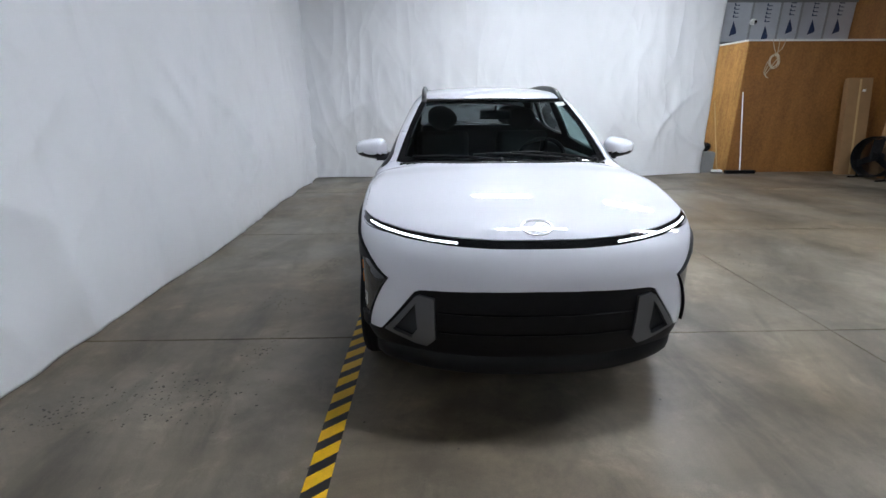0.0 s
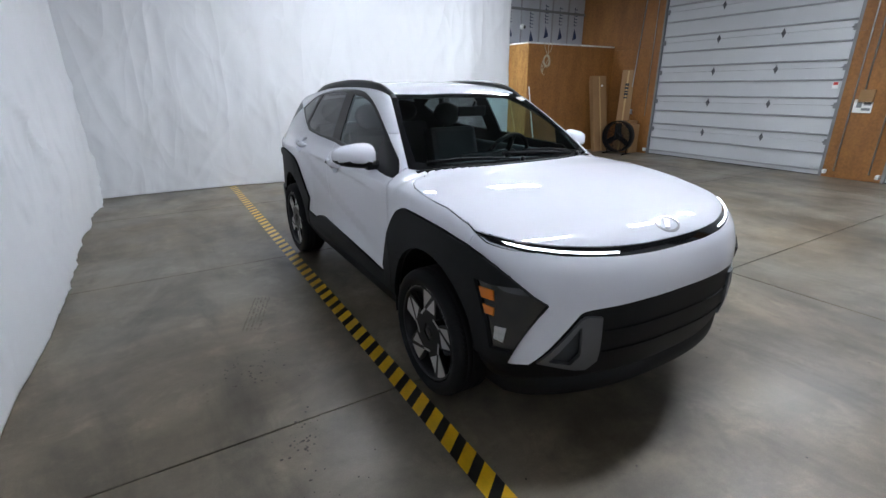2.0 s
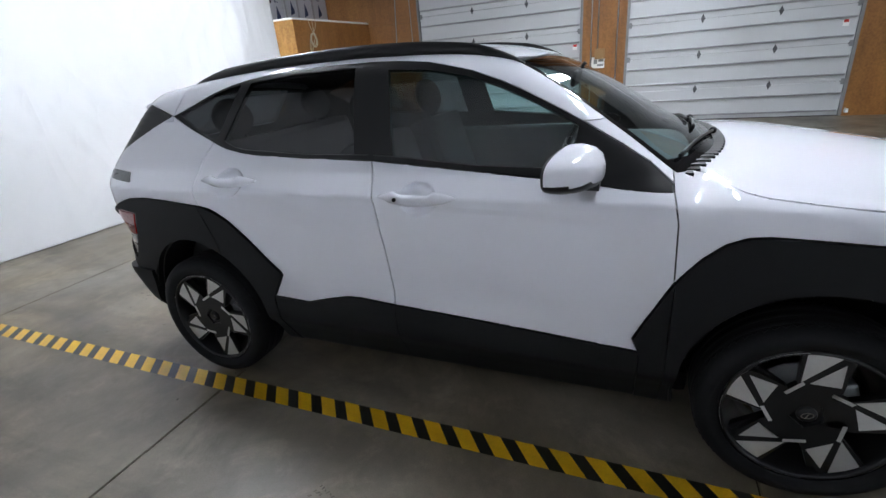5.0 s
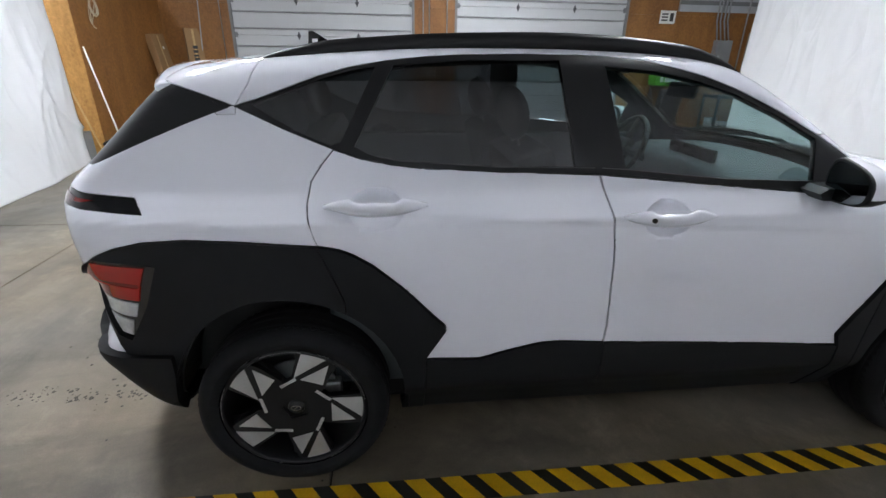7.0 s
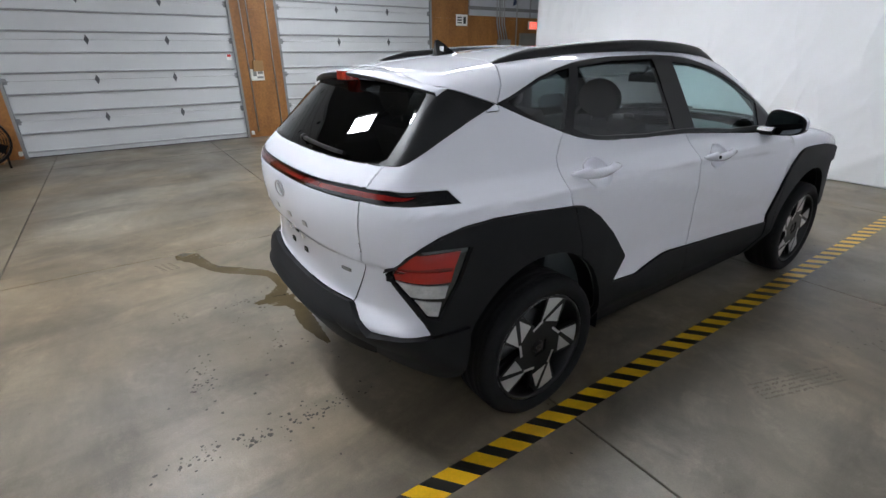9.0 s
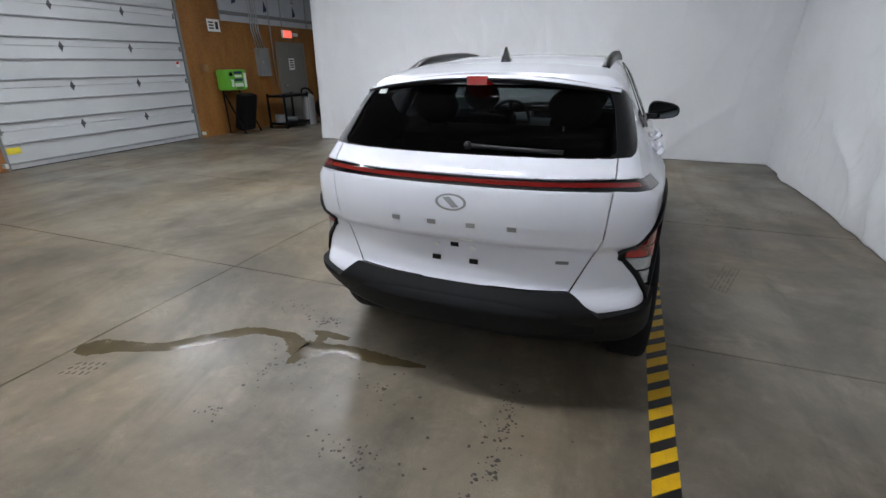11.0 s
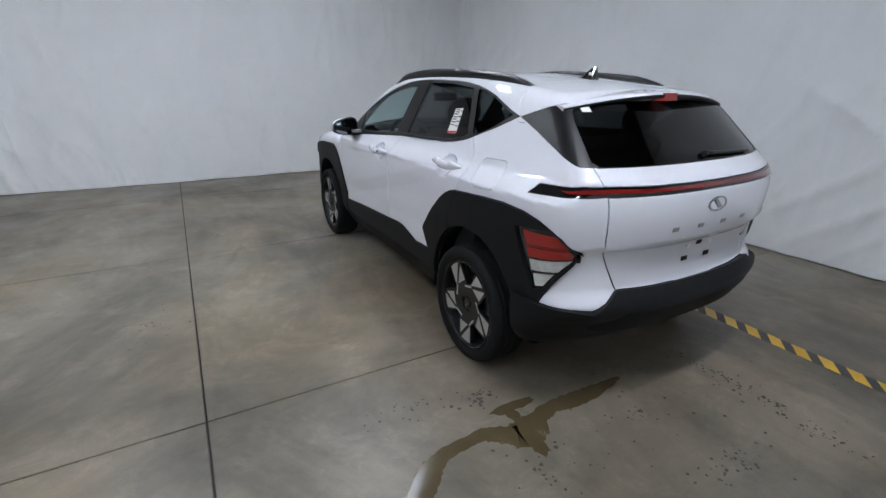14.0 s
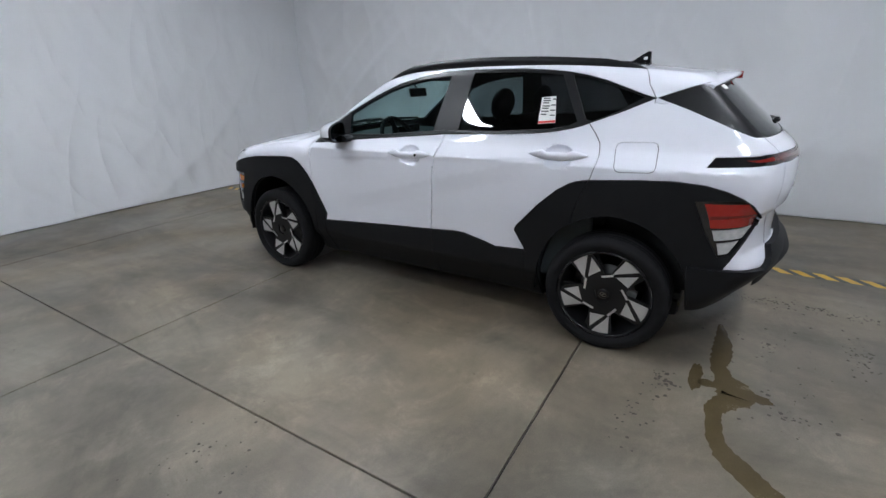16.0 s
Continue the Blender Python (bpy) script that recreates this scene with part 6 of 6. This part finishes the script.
for v in bm.verts:
    v.co += Vector((noise.noise(v.co * 9), noise.noise(v.co * 9 + Vector((5, 0, 0))), noise.noise(v.co * 11))) * .035
    v.co.z = max(v.co.z, .421)
tagged(part("black_bag", bm, M_BLACK), "crumpled black bag on the storage box", "bag")


def tall_carton(x, y, w, d, h, lean, turn, label, ma=M_CARD):
    th = holder("tall_carton", (x, y, 0), label, "cardboard box", "tall cartons")
    th.rotation_euler = (radians(lean), 0, radians(turn))
    bm = bmesh.new()
    box(bm, (-w / 2, 0, 0), (w / 2, d, h), bevel=.006)
    part("carton", bm, ma, th)
    bm = bmesh.new()
    box(bm, (-.02, -.0015, .02), (.02, .0, h - .02))
    part("tape_strip", bm, M_WOODPOLE, th, "brown packing tape")
    return th


t1 = tall_carton(7.86, 5.02, .46, .12, 1.86, -10, -4, "long flat brown carton leaning on the plywood wall")
bm = bmesh.new()
box(bm, (.05, -.003, 1.60), (.11, -.0015, 1.645))
part("paper_label", bm, M_STICK, t1)
t2 = tall_carton(8.22, 4.78, .30, .14, 1.98, -6, -62, "tall narrow brown carton with dark print leaning in the corner")
for j, hgt in enumerate((.04, .06, .04, .05, .06)):
    bm = bmesh.new()
    z0 = 1.30 + j * .075
    box(bm, (-.045, -.003, z0), (.045, -.0016, z0 + hgt))
    part("print_bar", bm, M_INK, t2)
bm = bmesh.new()
box(bm, (8.08, 4.36, 0), (8.40, 4.66, .70), bevel=.01)
box(bm, (8.06, 4.40, .705), (8.36, 4.62, .78), bevel=.02)
tagged(part("carton", bm, M_CARD), "open brown carton with packing on top", "cardboard box")


def drum_fan(at, r, turn, label):
    """A floor fan: round shroud, wire guard, blades and feet."""
    th = holder("drum_fan", at, label, "fan")
    th.rotation_euler = (0, 0, radians(turn))
    bm = bmesh.new()
    lathe(bm, [(r, -.12), (r + .012, -.11), (r + .012, .11), (r, .12), (r - .01, .11), (r - .01, -.11), (r, -.12)], 40)
    bmesh.ops.transform(bm, matrix=Matrix.Translation((0, 0, r + .06)), verts=bm.verts)
    part("shroud", bm, M_BLACK, th)
    for side in (-.125, .125):
        bm = bmesh.new()
        for k in range(1, 12):
            q = r * k / 11.5
            n = 28
            for i in range(n):
                a, b = math.tau * i / n, math.tau * (i + 1) / n
                tube(bm, (side, q * math.cos(a), r + .06 + q * math.sin(a)), (side, q * math.cos(b), r + .06 + q * math.sin(b)), .003, n=4)
        for k in range(18):
            a = math.tau * k / 18
            tube(bm, (side, 0, r + .06), (side, r * math.cos(a), r + .06 + r * math.sin(a)), .003, n=4)
        part("guard", bm, M_BLACK, th)
    bm = bmesh.new()
    tube(bm, (-.10, 0, r + .06), (.06, 0, r + .06), .075, n=20)
    part("motor", bm, M_BLACK, th)
    for k in range(3):
        bm = bmesh.new()
        a = math.tau * k / 3
        m = Matrix.Translation((0, 0, r + .06)) @ Matrix.Rotation(a, 4, "X") @ Matrix.Translation((.02, 0, r * .5)) @ Matrix.Rotation(.5, 4, "Z")
        box(bm, (-.006, -r * .22, -r * .38), (.006, r * .22, r * .38), bevel=.004, turn=m)
        part("blade", bm, M_BLACK, th)
    for sy in (-1, 1):
        bm = bmesh.new()
        bent(bm, [(-.2, sy * r * .7, .015), (.2, sy * r * .7, .015)], .015)
        tube(bm, (0, sy * r * .7, .015), (0, sy * r * .72, r * .42), .014, n=8)
        part("foot", bm, M_BLACK, th)


drum_fan((7.80, 4.50, 0), .36, 190, "black round floor fan standing beside cartons")

# the dim end of the wall
wall_plate("notice", -5.12, 2.40, .36, .26, .01, M_STICK, "white notice with printed marks on the plywood wall", "notice")
for dy, dz, w, h in ((-.09, .0, .08, .16), (.07, .06, .14, .03), (.07, 0, .14, .03), (.07, -.06, .14, .03)):
    bm = bmesh.new()
    box(bm, (X_WALL - .0125, -5.12 + dy - w / 2, 2.40 + dz - h / 2), (X_WALL - .0102, -5.12 + dy + w / 2, 2.40 + dz + h / 2))
    tagged(part("printed_mark", bm, M_INK), "dark printed mark on the notice", "print")
wall_plate("junction_box", -4.62, 1.50, .12, .14, .10, M_CARD, "small tan box on the plywood wall", "junction box")
st = holder("green_station", (X_WALL - .28, -5.20, 0), "green and white wash station on a dark stand", "wash station")
bm = bmesh.new()
box(bm, (-.10, -.31, 1.0), (.24, .31, 1.46), bevel=.05)
part("cabinet", bm, M_GREEN, st)
for y0, y1, z0, z1, ma in ((-.28, -.20, 1.06, 1.38, M_STICK), (-.16, .10, 1.08, 1.16, M_STICK), (-.16, .10, 1.20, 1.26, M_FOAMINK), (-.14, .08, 1.29, 1.34, M_STICK), (-.16, .10, 1.36, 1.42, M_FOAMINK), (.13, .20, 1.08, 1.24, M_STICK), (-.13, .05, 1.03, 1.06, M_INK)):
    bm = bmesh.new()
    box(bm, (-.104, y0, z0), (-.101, y1, z1))
    part("printed_panel", bm, ma, st)
bm = bmesh.new()
tube(bm, (-.095, .20, 1.36), (-.125, .20, 1.36), .045, n=20)
part("dial", bm, M_BLACK, st)
for sy in (-.26, .26):
    bm = bmesh.new()
    bent(bm, [(.15, sy, 1.0), (.12, sy, .03), (-.35, sy, .03), (.10, sy, .9)], .02)
    part("leg", bm, M_BLACK, st)
bm = bmesh.new()
box(bm, (-.12, -.24, .10), (.12, .24, .95), bevel=.06, turn=Matrix.Translation((-.08, 0, 0)) @ Matrix.Rotation(radians(-14), 4, "Y"))
part("tank", bm, M_BLACK, st)
pn = holder("electric_panel", (X_WALL, -6.50, 1.62), "grey steel electrical panel with conduits above", "electrical panel")
bm = bmesh.new()
box(bm, (-.16, -.18, -.34), (0, .18, .34), bevel=.008)
part("box", bm, M_GREY, pn)
bm = bmesh.new()
box(bm, (-.168, -.15, -.31), (-.161, .15, .31), bevel=.003)
part("cover", bm, M_GREY, pn)
bm = bmesh.new()
tube(bm, (-.168, .11, 0), (-.19, .11, 0), .018, n=10)
part("latch", bm, M_GALV, pn)
for dy in (-.14, -.05, .05, .14):
    conduit([(X_WALL - .06, -6.50 + dy, 1.94), (X_WALL - .06, -6.50 + dy * .9 + .12, 2.35), (X_WALL - .06, -6.30 + dy * .9, Z_CEIL)], .016, "steel conduit rising from the electrical panel")
conduit([(X_WALL - .03, -6.98, .95), (X_WALL - .03, -6.98, Z_CEIL)], .016, "steel conduit beside the exit door")
bm = bmesh.new()
bent(bm, [(X_WALL - .05, -6.45, 1.28), (X_WALL - .07, -6.50, 1.12), (X_WALL - .10, -6.62, .82)], .008)
tagged(part("orange_cable", bm, M_AMBER), "orange cable hanging under the electrical panel", "cable")
dr = holder("door_1", (X_WALL, -7.72, 0), "grey steel exit door in the plywood wall", "door", kind="structure")
bm = bmesh.new()
box(bm, (-.03, -.50, .005), (.0, .50, 2.08), bevel=.004)
part("leaf", bm, M_GREYDOOR, dr)
bm = bmesh.new()
for y in (-.545, .545):
    box(bm, (-.05, y - .045, 0), (0, y + .045, 2.13))
box(bm, (-.05, -.50, 2.085), (0, .50, 2.13))
part("frame", bm, M_GREYDOOR, dr)
bm = bmesh.new()
tube(bm, (-.03, .42, 1.0), (-.09, .42, 1.0), .02, n=10)
bmesh.ops.create_uvsphere(bm, u_segments=14, v_segments=8, radius=.032, matrix=Matrix.Translation((-.10, .42, 1.0)))
part("knob", bm, M_CHROME, dr)
bm = bmesh.new()
box(bm, (-.034, -.10, 1.42), (-.031, .14, 1.72))
pp = part("paper", bm, M_STICK, dr)
for j in range(4):
    bm = bmesh.new()
    box(bm, (-.037, -.06, 1.47 + j * .06), (-.0345, .10, 1.50 + j * .06))
    part("print_bar", bm, M_INK, pp)
ex = holder("exit_sign", (X_WALL - .01, -7.62, 2.33), "small lit red exit sign above the grey door", "exit sign")
bm = bmesh.new()
box(bm, (-.06, -.19, -.10), (0, .19, .10), bevel=.008)
part("case", bm, M_WHITE, ex)
bm = bmesh.new()
box(bm, (-.064, -.165, -.082), (-.0605, .165, .082))
part("face", bm, M_EXIT, ex, "glowing red face")
tx = bpy.data.curves.new("letters", "FONT")
tx.body, tx.size, tx.align_x, tx.align_y, tx.extrude = "EXIT", .13, "CENTER", "CENTER", .001
tx.materials.append(M_WHITE)
lt = new("letters", tx)
lt.matrix_basis = Matrix(((0, 0, -1, -.066), (-1, 0, 0, 0), (0, 1, 0, 0), (0, 0, 0, 1)))
lt.parent = ex
wall_plate("emergency_lamp", -7.95, 2.33, .20, .08, .08, M_WHITE, "small white emergency lamp beside the exit sign", "emergency lamp")
ct = holder("tool_cart", (X_WALL - .62, -6.62, 0), "black tool cart loaded with parts", "cart")
for z in (.12, .80):
    bm = bmesh.new()
    box(bm, (-.28, -.50, z - .03), (.28, .50, z + .03), bevel=.01)
    part("shelf", bm, M_BLACK, ct)
for sx in (-.26, .26):
    for sy in (-.48, .48):
        bm = bmesh.new()
        box(bm, (sx - .02, sy - .02, .06), (sx + .02, sy + .02, .86))
        part("post", bm, M_BLACK, ct)
        bm = bmesh.new()
        tube(bm, (sx - .02, sy, .045), (sx + .02, sy, .045), .045, n=14)
        part("castor", bm, M_RUBBER, ct)
bm = bmesh.new()
tube(bm, (X_WALL - .82, -6.66, .152), (X_WALL - .50, -6.52, .152), .055, n=16)
bmesh.ops.translate(bm, verts=bm.verts, vec=(0, 0, .055))
tagged(part("silver_duct", bm, M_GALV), "crumpled silver duct on the lower shelf of the cart", "duct")
bm = bmesh.new()
tube(bm, (X_WALL - .6, -6.25, .151), (X_WALL - .6, -6.25, .34), .13, n=18)
tagged(part("coiled_hose", bm, M_GREY), "grey coiled hose on the cart", "hose")
bm = bmesh.new()
tube(bm, (X_WALL - .80, -7.22, .0), (X_WALL - .80, -7.22, .72), .17, n=24)
tube(bm, (X_WALL - .80, -7.22, .72), (X_WALL - .80, -7.22, .80), .18, .12, n=24)
tagged(part("shop_vacuum", bm, M_GALV), "steel drum shop vacuum with black lid", "vacuum")
bm = bmesh.new()
bent(bm, [(X_WALL - .80 + .18 * math.cos(a), -7.22 + .18 * math.sin(a) * .4, .80 + .16 * math.sin(a)) for a in [math.pi * i / 12 for i in range(13)]], .022)
tagged(part("vacuum_hose", bm, M_BLACK), "black hose looped over the shop vacuum", "hose")
drum_fan((X_WALL - 1.05, -7.78, 0), .34, 150, "black round floor fan in the dim corner")
bm = bmesh.new()
box(bm, (X_WALL - .35, -9.6, 0), (X_WALL - .02, -8.8, 1.5), bevel=.02)
tagged(part("dark_cabinet", bm, M_BLACK), "dark cabinet beyond the exit door", "cabinet")
